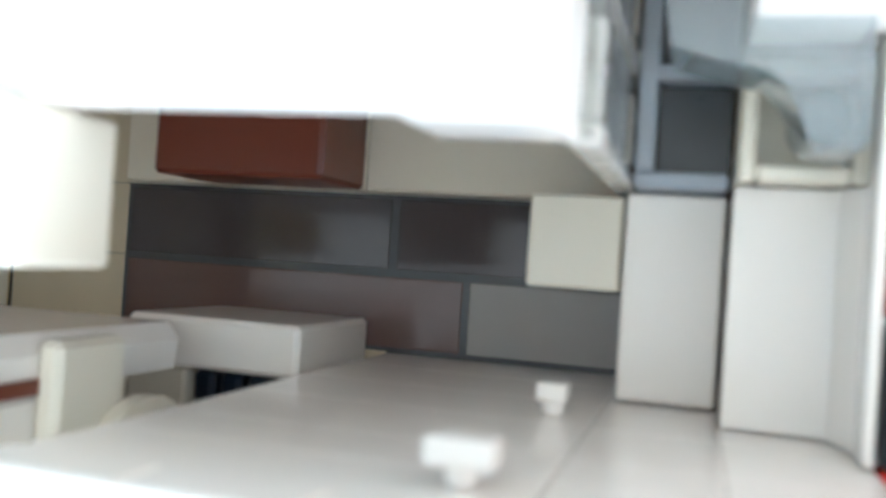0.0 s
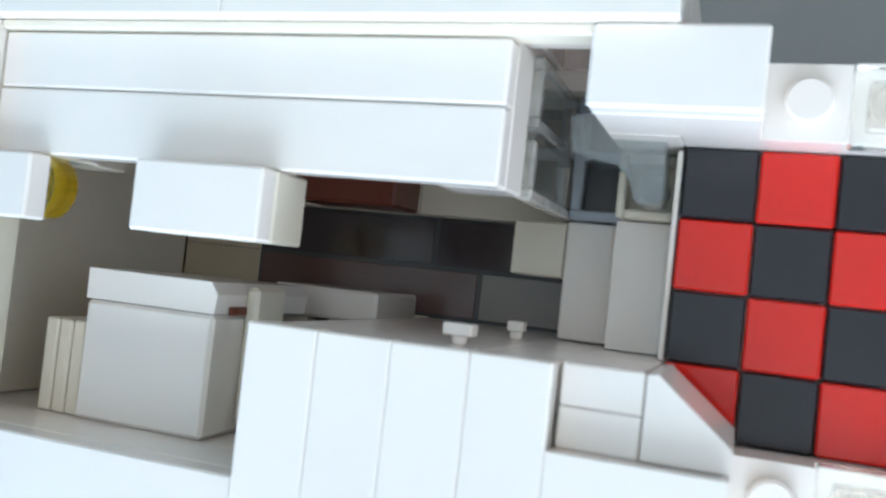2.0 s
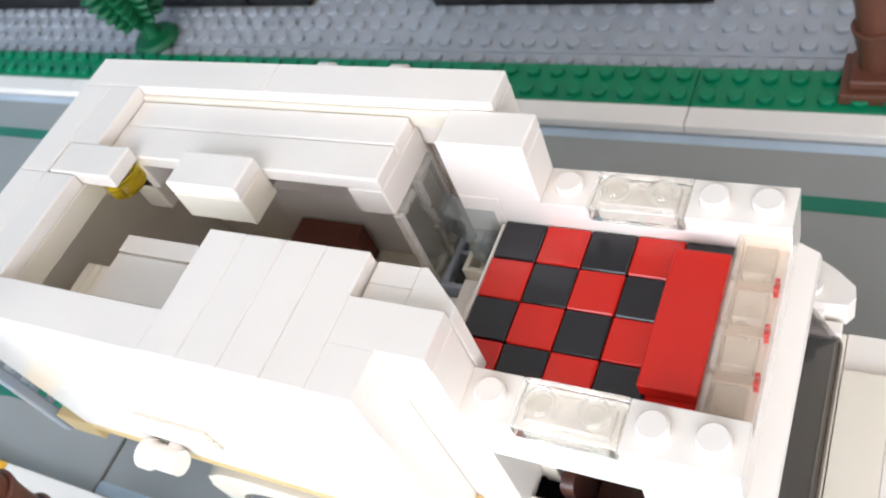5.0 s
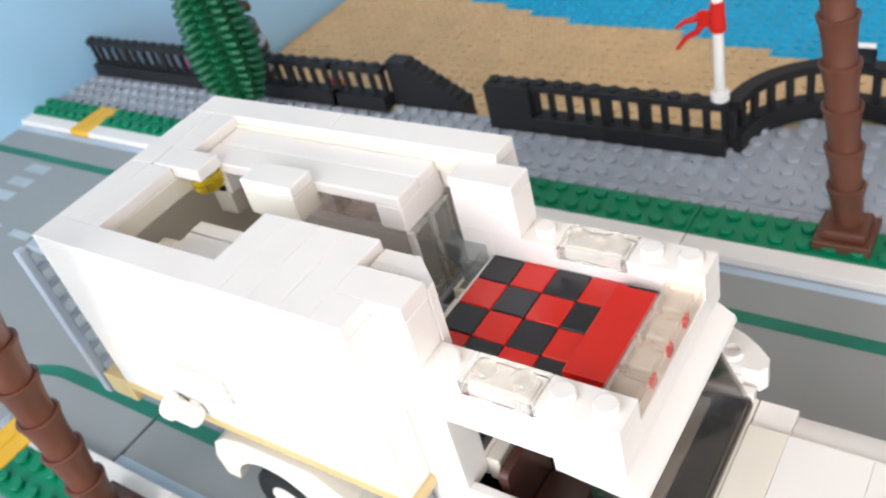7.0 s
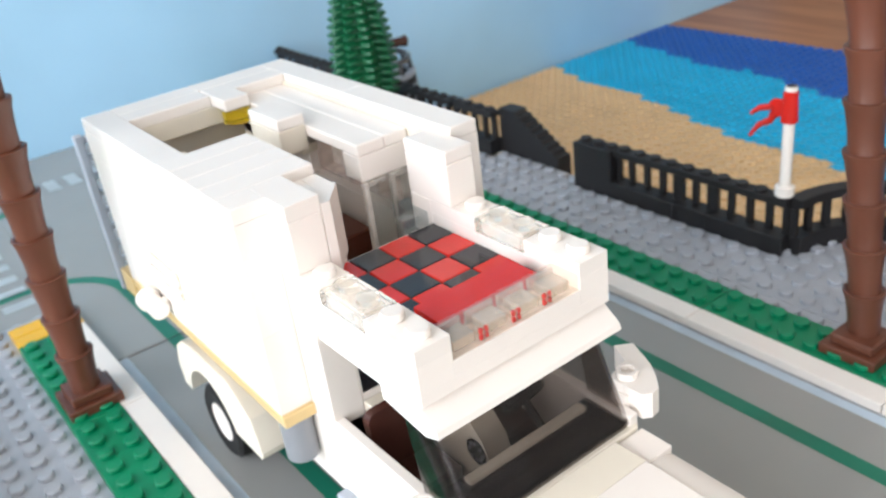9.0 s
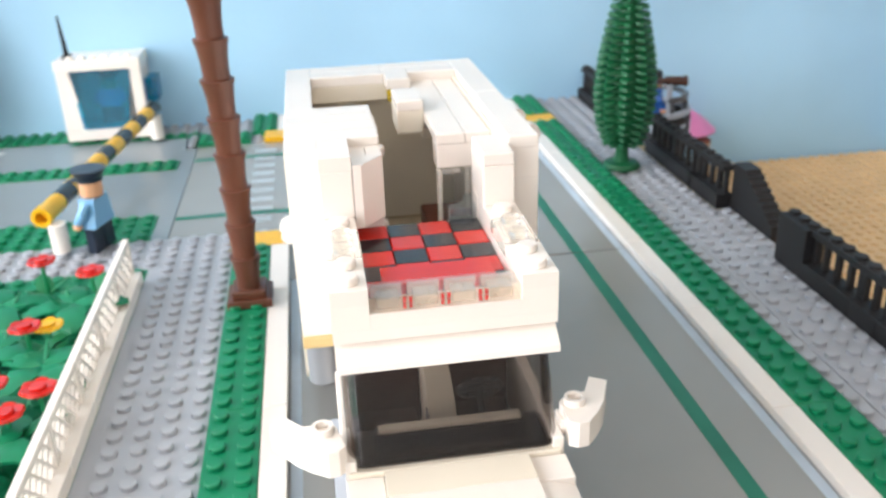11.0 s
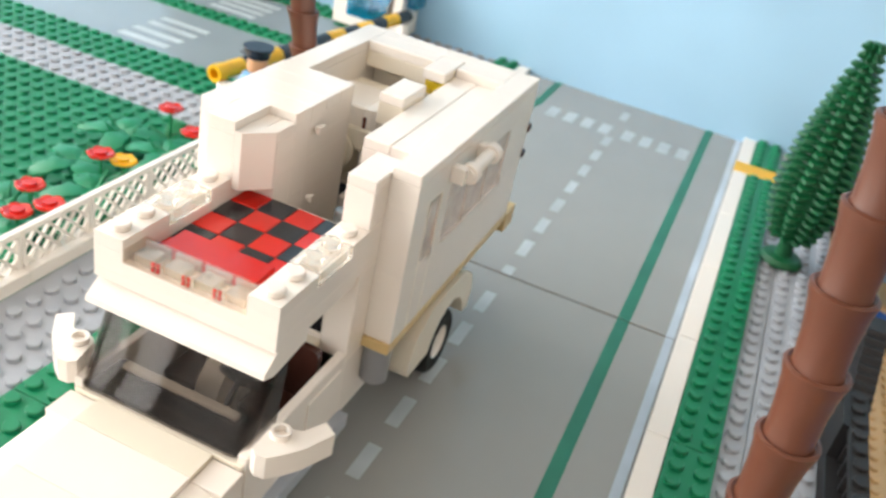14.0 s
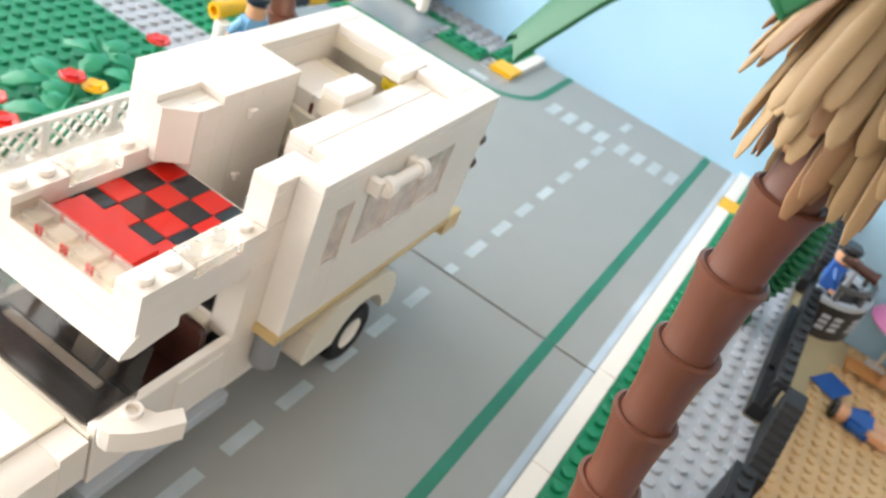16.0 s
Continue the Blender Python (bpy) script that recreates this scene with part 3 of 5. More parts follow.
# sloped smoked windscreen, rounded round both corners
def screen_line(s, inset, n=6):
    """The outline of the windscreen at a share s of the way down."""
    w, xf, xb, r = 2.88 - inset, 5.82 + 1.1 * s - inset, 4.9 + 0.4 * s, 0.5 - inset
    arc = [(xf - r + r * math.sin(radians(90 * i / n)), w - r + r * math.cos(radians(90 * i / n))) for i in range(n + 1)]
    half = [(xb, w)] + arc
    return half + [(x, -y) for x, y in reversed(half)]


bm = bm_new()
rows = [[(x, y, -1.6 - 2.38 * s) for x, y in screen_line(s, t)] for t in (0.0, 0.1) for s in (0.0, 0.33, 0.66, 1.0)]
m = len(rows[0])
v = [p for r in rows for p in r]
f = []
for k in (0, 1, 2, 4, 5, 6):
    f += [[k * m + i, k * m + i + 1, (k + 1) * m + i + 1, (k + 1) * m + i] for i in range(m - 1)]
f += [[k * m + i, k * m + i + 1, (k + 4) * m + i + 1, (k + 4) * m + i] for k in (0, 3) for i in range(m - 1)]
f += [[k * m + e, (k + 1) * m + e, (k + 5) * m + e, (k + 4) * m + e] for k in (0, 1, 2) for e in (0, m - 1)]
raw(bm, v, f)
part("windscreen", bm, SMOKE, van, "smoked see-through windscreen with rounded corners")
for z, s_ in ((-1.62, 0.0), (-4.0, 1.0)):
    bm = bm_new()
    tube(bm, [(x, y, z) for x, y in screen_line(s_, 0.02)], 0.07)
    part("glass_edge", bm, SMOKE, van)
vp("windscreen_base", CREAM, (6.3, 7.0, -2.9, 2.9, -4.35, -4.16))
for s in (-1, 1):
    y0, y1 = sorted((s * 3.0, s * 2.0))
    ya, yb = sorted((s * 3.0, s * 2.68))
    vp("door_post", WHITE, (0.0, 1.2, y0, y1, -4.16, -0.76))
    vp("door_panel", WHITE, (1.2, 6.9, ya, yb, -6.4, -3.85))
    vp("door_inset", WHITE, (1.5, 3.6, *sorted((s * 3.06, s * 2.99)), -5.9, -4.3))
    vp("cab_sill", MGREY, (1.0, 7.2, *sorted((s * 3.35, s * 2.2)), -7.0, -6.42), label="grey step below the cab door")
    vp("cab_side", WHITE, (-1.0, 1.2, ya, yb, -6.6, -4.17))
part("cab_rear_wall", one(box, 0.75, 1.18, -1.99, 1.99, -4.5, -0.78, 0.03), WHITE, van)
for s in (-1, 1):
    part("rear_pane", one(box, 1.17, 1.21, *sorted((s * 0.95, s * 1.96)), -3.45, -2.2, 0.01), BLACK, van, "dark rear pane")
vp("rear_ledge", CREAM, (1.19, 1.6, -2.0, 2.0, -4.6, -3.7))
vp("cab_floor", DGREY, (0.0, 6.9, -2.2, 2.2, -6.6, -6.3))
vp("dashboard", BLACK, (5.3, 6.78, -2.6, 2.6, -4.15, -4.0), (5.3, 6.28, -2.15, 2.15, -4.9, -4.16))
vp("dashboard_riser", BLACK, (5.6, 6.1, -2.1, 2.1, -4.05, -3.72))
vp("dashboard_tile", CREAM, (5.72, 6.02, -2.0, 0.0, -3.71, -3.56), label="cream tile along the dashboard")
vp("dashboard_tile", CREAM, (5.72, 6.02, 0.0, 2.0, -3.71, -3.56), label="cream tile along the dashboard")


def seat(y):
    s = new("seat")
    s.parent = van
    s["label"] = "reddish brown cab seat with a flat rounded backrest"
    part("cushion", one(box, 2.1, 3.6, y - 0.95, y + 0.95, -6.2, -5.5, 0.1), DARKBROWN, s)
    bm = bm_new()
    out = [(y - 1.0, -6.2), (y + 1.0, -6.2)] + [(y + 0.75 + 0.25 * math.cos(radians(a)), -3.75 + 0.25 * math.sin(radians(a))) for a in (0, 30, 60, 90)] + [(y - 0.75 + 0.25 * math.cos(radians(a)), -3.75 + 0.25 * math.sin(radians(a))) for a in (90, 120, 150, 180)]
    prism(bm, out, 1.85, 2.15, "x")
    part("backrest", bm, DARKBROWN, s)


seat(-1.45)
seat(1.45)
bm = bm_new()
prism(bm, [(2.2, -6.2), (4.7, -6.2), (4.7, -4.9), (4.5, -4.35), (4.1, -3.9), (3.5, -3.55), (2.8, -3.35), (2.2, -3.3)], -0.4, 0.4, "y")
console = part("centre_console", bm, CREAM, van, "cream curved centre console")
bm = bm_new()
cyl(bm, (4.15, 0.4, -4.75), 0.42, 0.03, "y", 20, b=0.005)
part("dial", bm, BLACK, console, "black round printed dial").location = (0, -0.83 * U, 0)
me = mesh_of("dial_dot", one(cyl, (0, 0, 0), 0.05, 0.02, "y", 8, b=0.0), MGREY)
for k in range(8):
    o = new("dial_dot", me)
    o.parent, o.location = console, ((4.15 + 0.27 * math.cos(k * 0.785)) * U, -0.445 * U, (-4.75 + 0.27 * math.sin(k * 0.785)) * U)
bm = bm_new()
ring = [(4.5 + 0.35 * math.cos(a), 1.1 + 0.62 * math.sin(a), -3.55 + 0.5 * math.cos(a)) for a in [2 * math.pi * k / 18 for k in range(19)]]
tube(bm, ring, 0.1, 8)
tube(bm, [(4.5, 1.1, -3.55), (5.3, 1.1, -4.3)], 0.12, 8)
tube(bm, [(4.5, 0.5, -3.55), (4.5, 1.7, -3.55)], 0.09, 6)
part("steering_wheel", bm, BLACK, van, "black steering wheel")

# ---- bonnet and front
for x0, x1, m in ((7.02, 8.04, CREAM), (8.04, 10.1, WHITE), (10.1, 12.6, WHITE)):
    vp("bonnet_tile", m, (x0 + 0.004, x1 - 0.004, -1.98, 1.98, -4.5, -4.15), b=0.012)
for s in (-1, 1):
    vp("bonnet_corner", WHITE, (7.02, 8.03, *sorted((s * 3.0, s * 2.0)), -6.0, -4.3), b=0.02)
    bm = bm_new()
    curve = [(s * (2.0 + u / 8), -4.34 - 0.24 * (u / 8) ** 2.2) for u in range(9)]
    out = [(s * 2.0, -6.0)] + curve + [(s * 3.0, -6.0)]
    prism(bm, out[::-1] if s > 0 else out, 8.04, 12.6, "x")
    part("bonnet_side", bm, WHITE, van, "white side slope of the bonnet with a rounded top")
vp("front_block", CREAM, (7.02, 12.6, -1.99, 1.99, -6.9, -4.52))
vp("front_panel", WHITE, (12.6, 13.0, -3, 3, -6.9, -4.5))
vp("bumper", MGREY, (12.7, 13.6, -3.2, 3.2, -7.6, -6.9), label="grey front bumper")
for s in (-1, 1):
    bm = bm_new()
    cyl(bm, (12.95, s * 2.2, -5.6), 0.45, 0.25, "x")
    part("headlight", bm, GLASS, van, "round clear headlight")
vp("chassis", DGREY, (-12.0, 12.8, -2.0, 2.0, -7.3, -6.92), label="dark grey chassis plate")
vp("chassis_core", DGREY, (-11.5, 0.0, -2.4, 2.4, -6.9, -4.16))
# tan band under the living box
for x0, x1 in ((-12, -6), (-6, 0.15)):
    for y0, y1 in ((-4.02, -3.0), (3.0, 4.02)):
        vp("floor_plate", TAN, (x0 + 0.005, x1 - 0.005, y0, y1, -4.15, -3.76), b=0.03, label="tan plate under the living box")
vp("floor_plate", TAN, (-12.0, -10.92, -2.99, 2.99, -4.15, -3.76), b=0.03)
for s in (-1, 1):
    y0, y1 = sorted((s * 4.0, s * 3.0))
    vp("rear_bracket", TAN, (-13.3, -12.0, y0 - 0.05, y1 + 0.05, -4.8, -3.82), label="tan bracket at the rear corner")
    bm = bm_new()
    cyl(bm, (-0.45, s * 3.45, -5.7), 0.5, 1.54, "z")
    part("tank", bm, TANKG, van, "grey round tank under the floor plate")
    # wheel arch
    bm = bm_new()
    cx = -6.05
    outer = [(cx - 2.5, -6.9), (cx - 2.6, -6.0), (cx - 2.2, -5.1), (cx - 1.5, -4.6), (cx - 0.6, -4.4), (cx + 2.3, -4.4), (cx + 3.6, -5.2), (cx + 3.9, -6.4), (cx + 3.7, -6.75)]
    inner = [(cx + 1.9 * math.cos(a), -7.25 + 1.9 * math.sin(a)) for a in [math.pi * k / 12 for k in range(1, 12)]]
    inner = [(cx + 2.0, -6.75)] + inner + [(cx - 1.9, -6.9)]
    prism(bm, outer + inner, y0 + (0.02 if s > 0 else -0.12), y1 + (0.12 if s > 0 else -0.02), "y")
    part("wheel_arch", bm, CREAM, van, "off-white curved wheel arch")


def wheel(x, y, s):
    w = new("wheel")
    w.parent, w.location = van, (x * U, y * U, -7.43 * U)
    bm = bm_new()
    prof = [(0.75, -0.45), (1.25, -0.5), (1.42, -0.38), (1.47, 0.0), (1.42, 0.38), (1.25, 0.5), (0.75, 0.45), (0.72, 0.0), (0.75, -0.45)]
    lathe(bm, prof, n=32, axis="y")
    part("tyre", bm, RUBBER, w, "black ribbed rubber tyre")
    bm = bm_new()
    lathe(bm, [(0.0, 0.3 * s), (0.3, 0.32 * s), (0.62, 0.36 * s), (0.74, 0.46 * s), (0.78, 0.3 * s), (0.76, -0.4 * s), (0.0, -0.4 * s)], n=24, axis="y")
    part("rim", bm, WHITE, w, "white wheel rim")


for s in (-1, 1):
    wheel(-6.05, s * 3.5, s)
    wheel(9.6, s * 2.9, s)

# ---- mirrors
for s, swing in ((1, 0), (-1, -14)):
    mr = new("wing_mirror")
    mr.parent, mr.location = van, (6.1 * U, s * 3.5 * U, -3.7 * U)
    mr["label"] = "white wing mirror of curved bricks"
    bm = bm_new()
    box(bm, -0.2, 0.4, *sorted((-s * 0.5, -s * 0.1)), -0.35, 0.1)
    cyl(bm, (0, 0, -0.45), 0.42, 0.82, n=20)
    lathe(bm, [(0.3, 0.36), (0.3, 0.58), (0.2, 0.58), (0.2, 0.36)], n=18)
    part("arm", bm, WHITE, mr)
    bm = bm_new()
    out = [(1.0, -0.15), (0.96, 0.15), (0.55, 0.52), (0.1, 0.82), (-0.9, 1.25), (-1.2, 0.8), (-0.5, 0.45), (-0.3, -0.1), (0.2, -0.38), (0.85, -0.38)]
    c, q = math.cos(radians(swing)), math.sin(radians(swing))
    pts = [(x * c - y * q, s * (x * q + y * c)) for x, y in out]
    prism(bm, pts if s > 0 else pts[::-1], -0.42, 0.38)
    part("mirror_shell", bm, WHITE, mr)

# ---- ladder at the rear
lad = new("ladder")
lad.parent = van
lad["label"] = "light grey ladder hooked on the rear wall"
for y in (-3.95, -2.85):
    part("rail", one(box, -13.85, -13.5, y - 0.16, y + 0.16, -4.9, 1.6, 0.04), MGREY, lad)
for k in range(9):
    part("rung", one(box, -13.78, -13.58, -3.8, -3.0, -4.5 + k * 0.72, -4.25 + k * 0.72, 0.04), MGREY, lad)
part("hook", one(box, -13.7, -11.8, -3.7, -3.1, 1.35, 1.6, 0.04), MGREY, lad)

# ---- fittings on the two long sides
bm = bm_new()
prism(bm, [(-4.0, 1.3), (-4.08, 1.32), (-4.12, 0.02), (-4.0, 0.0)], -8.55, -5.9, "x")
part("window_flap", bm, WHITE, van, "glossy white flap tilted out over the window")
vent = new("side_vent")
vent.parent = van
vent["label"] = "white vent with two long slots"
part("backing", one(box, -8.25, -5.95, -4.06, -4.0, -2.3, -1.35, 0.01), CREAM, vent)
for z0, z1 in ((-1.56, -1.32), (-1.9, -1.72), (-2.34, -2.06)):
    part("slat", one(box, -8.3, -5.9, -4.2, -4.06, z0, z1, 0.03), WHITE, vent)
bm = bm_new()
tube(bm, [(-9.0, -4.42, -3.3), (-8.72, -4.42, -3.3), (-8.7, -4.42, -3.3), (-7.75, -4.42, -3.3)], [0.42, 0.42, 0.34, 0.34], 16)
part("awning_knob", bm, WHITE, van, "short round white awning end")
part("awning_bracket", one(box, -8.3, -7.9, -4.3, -4.0, -3.5, -3.1, 0.03), WHITE, van)
bm = bm_new()
tube(bm, [(-5.2, 4.5, 1.75), (-2.9, 4.5, 1.75)], 0.24, 14)
cyl(bm, (-5.5, 4.5, 1.75), 0.36, 0.42, "x", 18)
cyl(bm, (-3.4, 4.5, 1.75), 0.36, 0.42, "x", 18)
box(bm, -5.5, -5.1, 4.0, 4.3, 1.5, 2.0)
box(bm, -2.98, -2.62, 4.0, 4.5, 1.45, 2.05)
part("awning_roll", bm, WHITE, van, "round white awning roll")


def side_window(x0, x1, z0, z1):
    w = new("window")
    w.parent = van
    w["label"] = "clear plastic side window with bright moulded edges"
    bm = bm_new()
    box(bm, x0, x0 + 0.1, 3.3, 4.0, z0, z1, 0.02)
    box(bm, x1 - 0.1, x1, 3.3, 4.0, z0, z1, 0.02)
    box(bm, x0 + 0.1, x1 - 0.1, 3.3, 4.0, z0, z0 + 0.1, 0.02)
    box(bm, x0 + 0.1, x1 - 0.1, 3.3, 4.0, z1 - 0.1, z1, 0.02)
    part("frame", bm, WINPANE, w)
    part("pane", one(box, x0 + 0.1, x1 - 0.1, 3.9, 3.96, z0 + 0.1, z1 - 0.1, 0.01), WINPANE, w)
    part("catch", one(box, x0 + 0.03, x0 + 0.2, 3.97, 4.05, z0 - 0.22, z0 + 0.28, 0.03), GLASS, w, "small clear catch")


for x0 in (-9.16, -7.1, -5.06):
    side_window(x0, x0 + 2.02, -1.1, 1.24)
side_window(-2.18, -1.22, -1.1, 1.24)
part("door_edge", one(box, -2.24, -2.2, 3.98, 4.015, -3.7, 1.24, 0.005), CREAM, van, "door joint")
part("door_edge", one(box, -1.2, -1.16, 3.98, 4.015, -3.7, 1.24, 0.005), CREAM, van, "door joint")
for z in (0.35, -0.85):
    bm = bm_new()
    cyl(bm, (-12.35, 3.86, z), 0.24, 0.36, "x", 12)
    part("rear_lamp", bm, DARKBROWN, van, "small dark round rear lamp")


# ---------------------------------------------------------------- inside the van
def fit_out(name, label, category, group=""):
    return thing(name, 0, 0, G, label, category, group)


# checkered bed
bed = fit_out("bed", "alcove bed of red and black checkered tiles", "bed")
tile = {}
for c, m in (("red", RED), ("black", BLACK)):
    bm = bm_new()
    box(bm, 0.01, 0.99, 0.01, 0.99, -0.4, 0.0, 0.03)
    tile[c] = smooth(mesh_of("tile", bm, m))
for i in range(5):
    for j in range(4):
        o = new("tile", tile["black" if (i + j) % 2 else "red"])
        o.parent, o.location = bed, (i * U, (-2 + j) * U, 0)
bm = bm_new()
box(bm, 3.9, 4.98, -1.55, 1.55, 0.0, 0.36, 0.02)
part("pillow", bm, RED, bed, "raised red tile as a pillow")

# floor tiles of the living box
fl = new("tiled_floor")
fl.parent = van
fl["label"] = "dark tiled floor of the living box"
for x0, x1, y0, y1, m in ((-9.0, -5.0, 0, 1, FLOORD), (-5.0, -1.9, 0, 1, FLOORD), (-9.0, -4.0, -1, 0, FLOORB), (-4.0, -1.9, -1, 0, FLOORG),
                          (-10.9, -9.0, -1, 0, FLOORT), (-10.9, -9.0, 0, 1, FLOORT), (-10.9, -9.0, 1, 3, FLOORT), (-9.0, -1.9, 1, 3, CREAM), (-10.9, -5.0, -3, -1, FLOORT)):
    g = 0.004 if m in (FLOORT, CREAM) else 0.02
    part("tile", one(box, x0 + g, x1 - g, y0 + g, y1 - g, -4.5, -4.15, g * 2), m, fl)

# steps up to the bed
st = fit_out("steps", "white steps from the floor up to the bed", "steps")
part("step", one(box, -1.93, -1.02, -1.0, 0.98, -4.12, -2.0, 0.03), WHITE, st)
bm = bm_new()
prism(bm, [(-0.99, -4.12), (-0.02, -4.12), (-0.02, -0.45), (-0.2, -1.05), (-0.28, -1.1), (-0.99, -1.1)], -1.0, 0.98, "y")
part("step", bm, WHITE, st)
part("riser", one(box, -0.1, -0.02, -1.0, 1.95, -0.44, -0.06, 0.02), WHITE, st)

# counter beside the steps
ct = fit_out("counter", "cream counter block beside the steps", "counter")
part("body", one(box, -2.88, -1.96, 0.02, 0.95, -4.13, -2.42, 0.03), CREAM, ct)
part("top_tile", one(box, -2.88, -1.96, 0.02, 0.95, -2.415, -2.12, 0.03), CREAM, ct)

# tall cabinet on the lane side
cb = fit_out("tall_cabinet", "tall glossy white cabinet wall with peg handles", "cabinet")
zs = [-4.13, -2.9, -1.7, -0.5, 0.7, 1.45, 2.26]
for k in range(len(zs) - 1):
    part("front_brick", one(box, -4.98, -2.0, -2.0, -1.02, zs[k] + 0.001, zs[k + 1] - 0.001, 0.006), WHITE, cb)
    part("front_brick", one(box, -1.99, -1.005, -2.0, -1.02, zs[k] + 0.001, zs[k + 1] - 0.001, 0.006), WHITE, cb)
    part("front_brick", one(box, -1.0, -0.01, -2.0, -1.02, zs[k] + 0.001, zs[k + 1] - 0.001 if k < 5 else 1.98, 0.006), WHITE, cb)
part("side_panel", one(box, -4.98, -4.0, -2.99, -2.01, -4.13, 2.26, 0.02), CREAM, cb)
for x, z in ((-2.35, -0.9), (-2.44, 1.75)):
    h = bm_new()
    cyl(h, (x, -1.02, z), 0.1, 0.14, "y", 14)
    w = 0.13 if z < 0 else 0.2
    box(h, x - w, x + w, -0.9, -0.74, z - 0.14, z + 0.14, 0.02)
    part("peg_handle", h, WHITE, cb, "white peg handle")

# stove block
sv = fit_out("stove", "cream stove block with a black hob front", "stove")
part("body", one(box, -7.4, -5.27, -1.17, -0.6, -4.13, -2.08, 0.05), WHITE, sv)
part("hob_base", one(box, -7.4, -5.27, -1.98, -1.18, -4.13, -2.6, 0.03), CREAM, sv)
part("hob_side", one(box, -7.4, -6.66, -1.98, -1.18, -2.59, -2.15, 0.03), CREAM, sv)
for k in range(4):
    part("grille_bar", one(box, -6.62 + k * 0.33, -6.36 + k * 0.33, -1.94, -1.2, -2.6, -2.25, 0.06), NAVY, sv, "dark navy grille bar")

# washing machine
wm = fit_out("washing_machine", "white washing machine with a round door and brown slot", "washing machine")
part("body", one(box, -8.8, -6.45, -2.99, -1.12, -0.4, 1.25, 0.06), WHITE, wm)
part("plinth", one(box, -8.8, -7.42, -2.8, -1.2, -4.13, -0.41, 0.04), CREAM, wm)
bm = bm_new()
prism(bm, [(-8.8, -1.1), (-6.45, -1.1), (-6.42, -0.8), (-6.55, -0.62), (-8.8, -0.62)], -1.6, 1.25)
part("drawer", bm, WHITE, wm)
part("front", one(box, -6.44, -6.2, -2.8, -0.66, -0.45, 0.45, 0.06), CREAM, wm)
part("slot", one(box, -6.44, -6.38, -1.12, -0.98, -0.15, 0.9, 0.02), BROWN, wm, "reddish brown slot")
bm = bm_new()
lathe(bm, [(0.78, -6.2), (0.78, -6.02), (0.55, -6.0), (0.5, -6.18), (0.0, -6.16)], (0, -2.0, -0.6), 24, axis="x")
part("round_door", bm, CREAM, wm)
rd = fit_out("ribbed_panel", "cream ribbed panel standing behind the washing machine", "panel")
for k in range(3):
    part("slat", one(box, -9.62 + k * 0.27, -9.37 + k * 0.27, -2.99, -1.5, -4.13, 1.15, 0.03), CREAM, rd)

# shelf under the beach side rim
sh = fit_out("long_shelf", "long white shelf of two tiles under the roof rim", "shelf")
part("end_brick", one(box, -2.92, -2.0, 1.0, 2.96, 1.08, 1.9, 0.03), WHITE, sh)
part("end_brick", one(box, -9.98, -9.0, 1.0, 2.96, 1.08, 1.9, 0.03), WHITE, sh)
part("top_tile", one(box, -9.98, -2.0, 1.0, 1.985, 1.91, 2.28, 0.035), WHITE, sh)
part("top_tile", one(box, -9.98, -2.0, 2.0, 2.84, 1.91, 2.28, 0.035), WHITE, sh)
hc = fit_out("hanging_cabinet", "small white cabinet hanging before the shelf", "cabinet")
part("body", one(box, -7.0, -5.0, 0.02, 0.99, 1.5, 2.34, 0.03), CREAM, hc)
part("top_tile", one(box, -7.0, -5.0, 0.02, 0.99, 2.35, 2.72, 0.035), WHITE, hc)
part("bracket", one(box, -6.4, -5.6, 0.99, 1.6, 1.1, 1.45, 0.03), CREAM, hc)
lb = fit_out("lamp_bracket", "white bracket with a yellow clear lamp below the rear rim", "lamp")
part("bracket", one(box, -10.9, -8.86, 0.02, 0.98, ZR - 0.4, ZR + 0.02, 0.035), WHITE, lb)
bm = bm_new()
cyl(bm, (-9.3, 0.55, ZR - 0.95), 0.5, 0.54, n=18)
part("bulb", bm, YELGLASS, lb, "round yellow clear lamp")
part("stem", one(box, -10.0, -9.2, 1.0, 1.5, 0.2, 1.44, 0.03), CREAM, lb)

# bench and table on the beach side
bn = fit_out("bench", "cream bench along the window wall", "bench")
part("base", one(box, -8.6, -2.0, 1.0, 2.98, -4.13, -3.83, 0.03), CREAM, bn)
part("seat", one(box, -8.6, -5.2, 1.0, 2.98, -3.825, -3.5, 0.03), CREAM, bn)
part("seat", one(box, -5.19, -2.0, 1.0, 2.98, -3.825, -3.5, 0.03), CREAM, bn)
tb = fit_out("table_block", "reddish brown box-shaped block on the bench", "table")
part("block", one(box, -7.3, -5.2, 1.0, 2.9, -3.49, -2.2, 0.05), BROWN, tb)

# clear shower panels, wash basin with its tap
sp = fit_out("shower_screen", "grey clear plastic shower screen", "screen")
part("pane", one(box, -2.0, -1.9, 1.02, 2.96, -3.4, 1.07, 0.01), GLASSG, sp)
for y in (0.98, 1.95, 2.78):
    part("edge_bar", one(box, -2.08, -1.86, y, y + 0.16, -3.4, 1.07, 0.03), MILKY if y < 1 else HAZY, sp)
for z in (-1.5, 0.9):
    for y in (1.15, 2.12):
        part("cross_bar", one(box, -2.07, -1.87, y, y + 0.65, z, z + 0.17, 0.03), HAZY, sp)
wb = fit_out("floor_window", "bluish grey framed hatch with dark panes", "hatch")
for y0, y1 in ((1.0, 1.15), (1.98, 2.12), (2.85, 2.99)):
    part("frame_bar", one(box, -1.86, -1.02, y0, y1, -4.12, -1.6, 0.03), MGREY, wb)
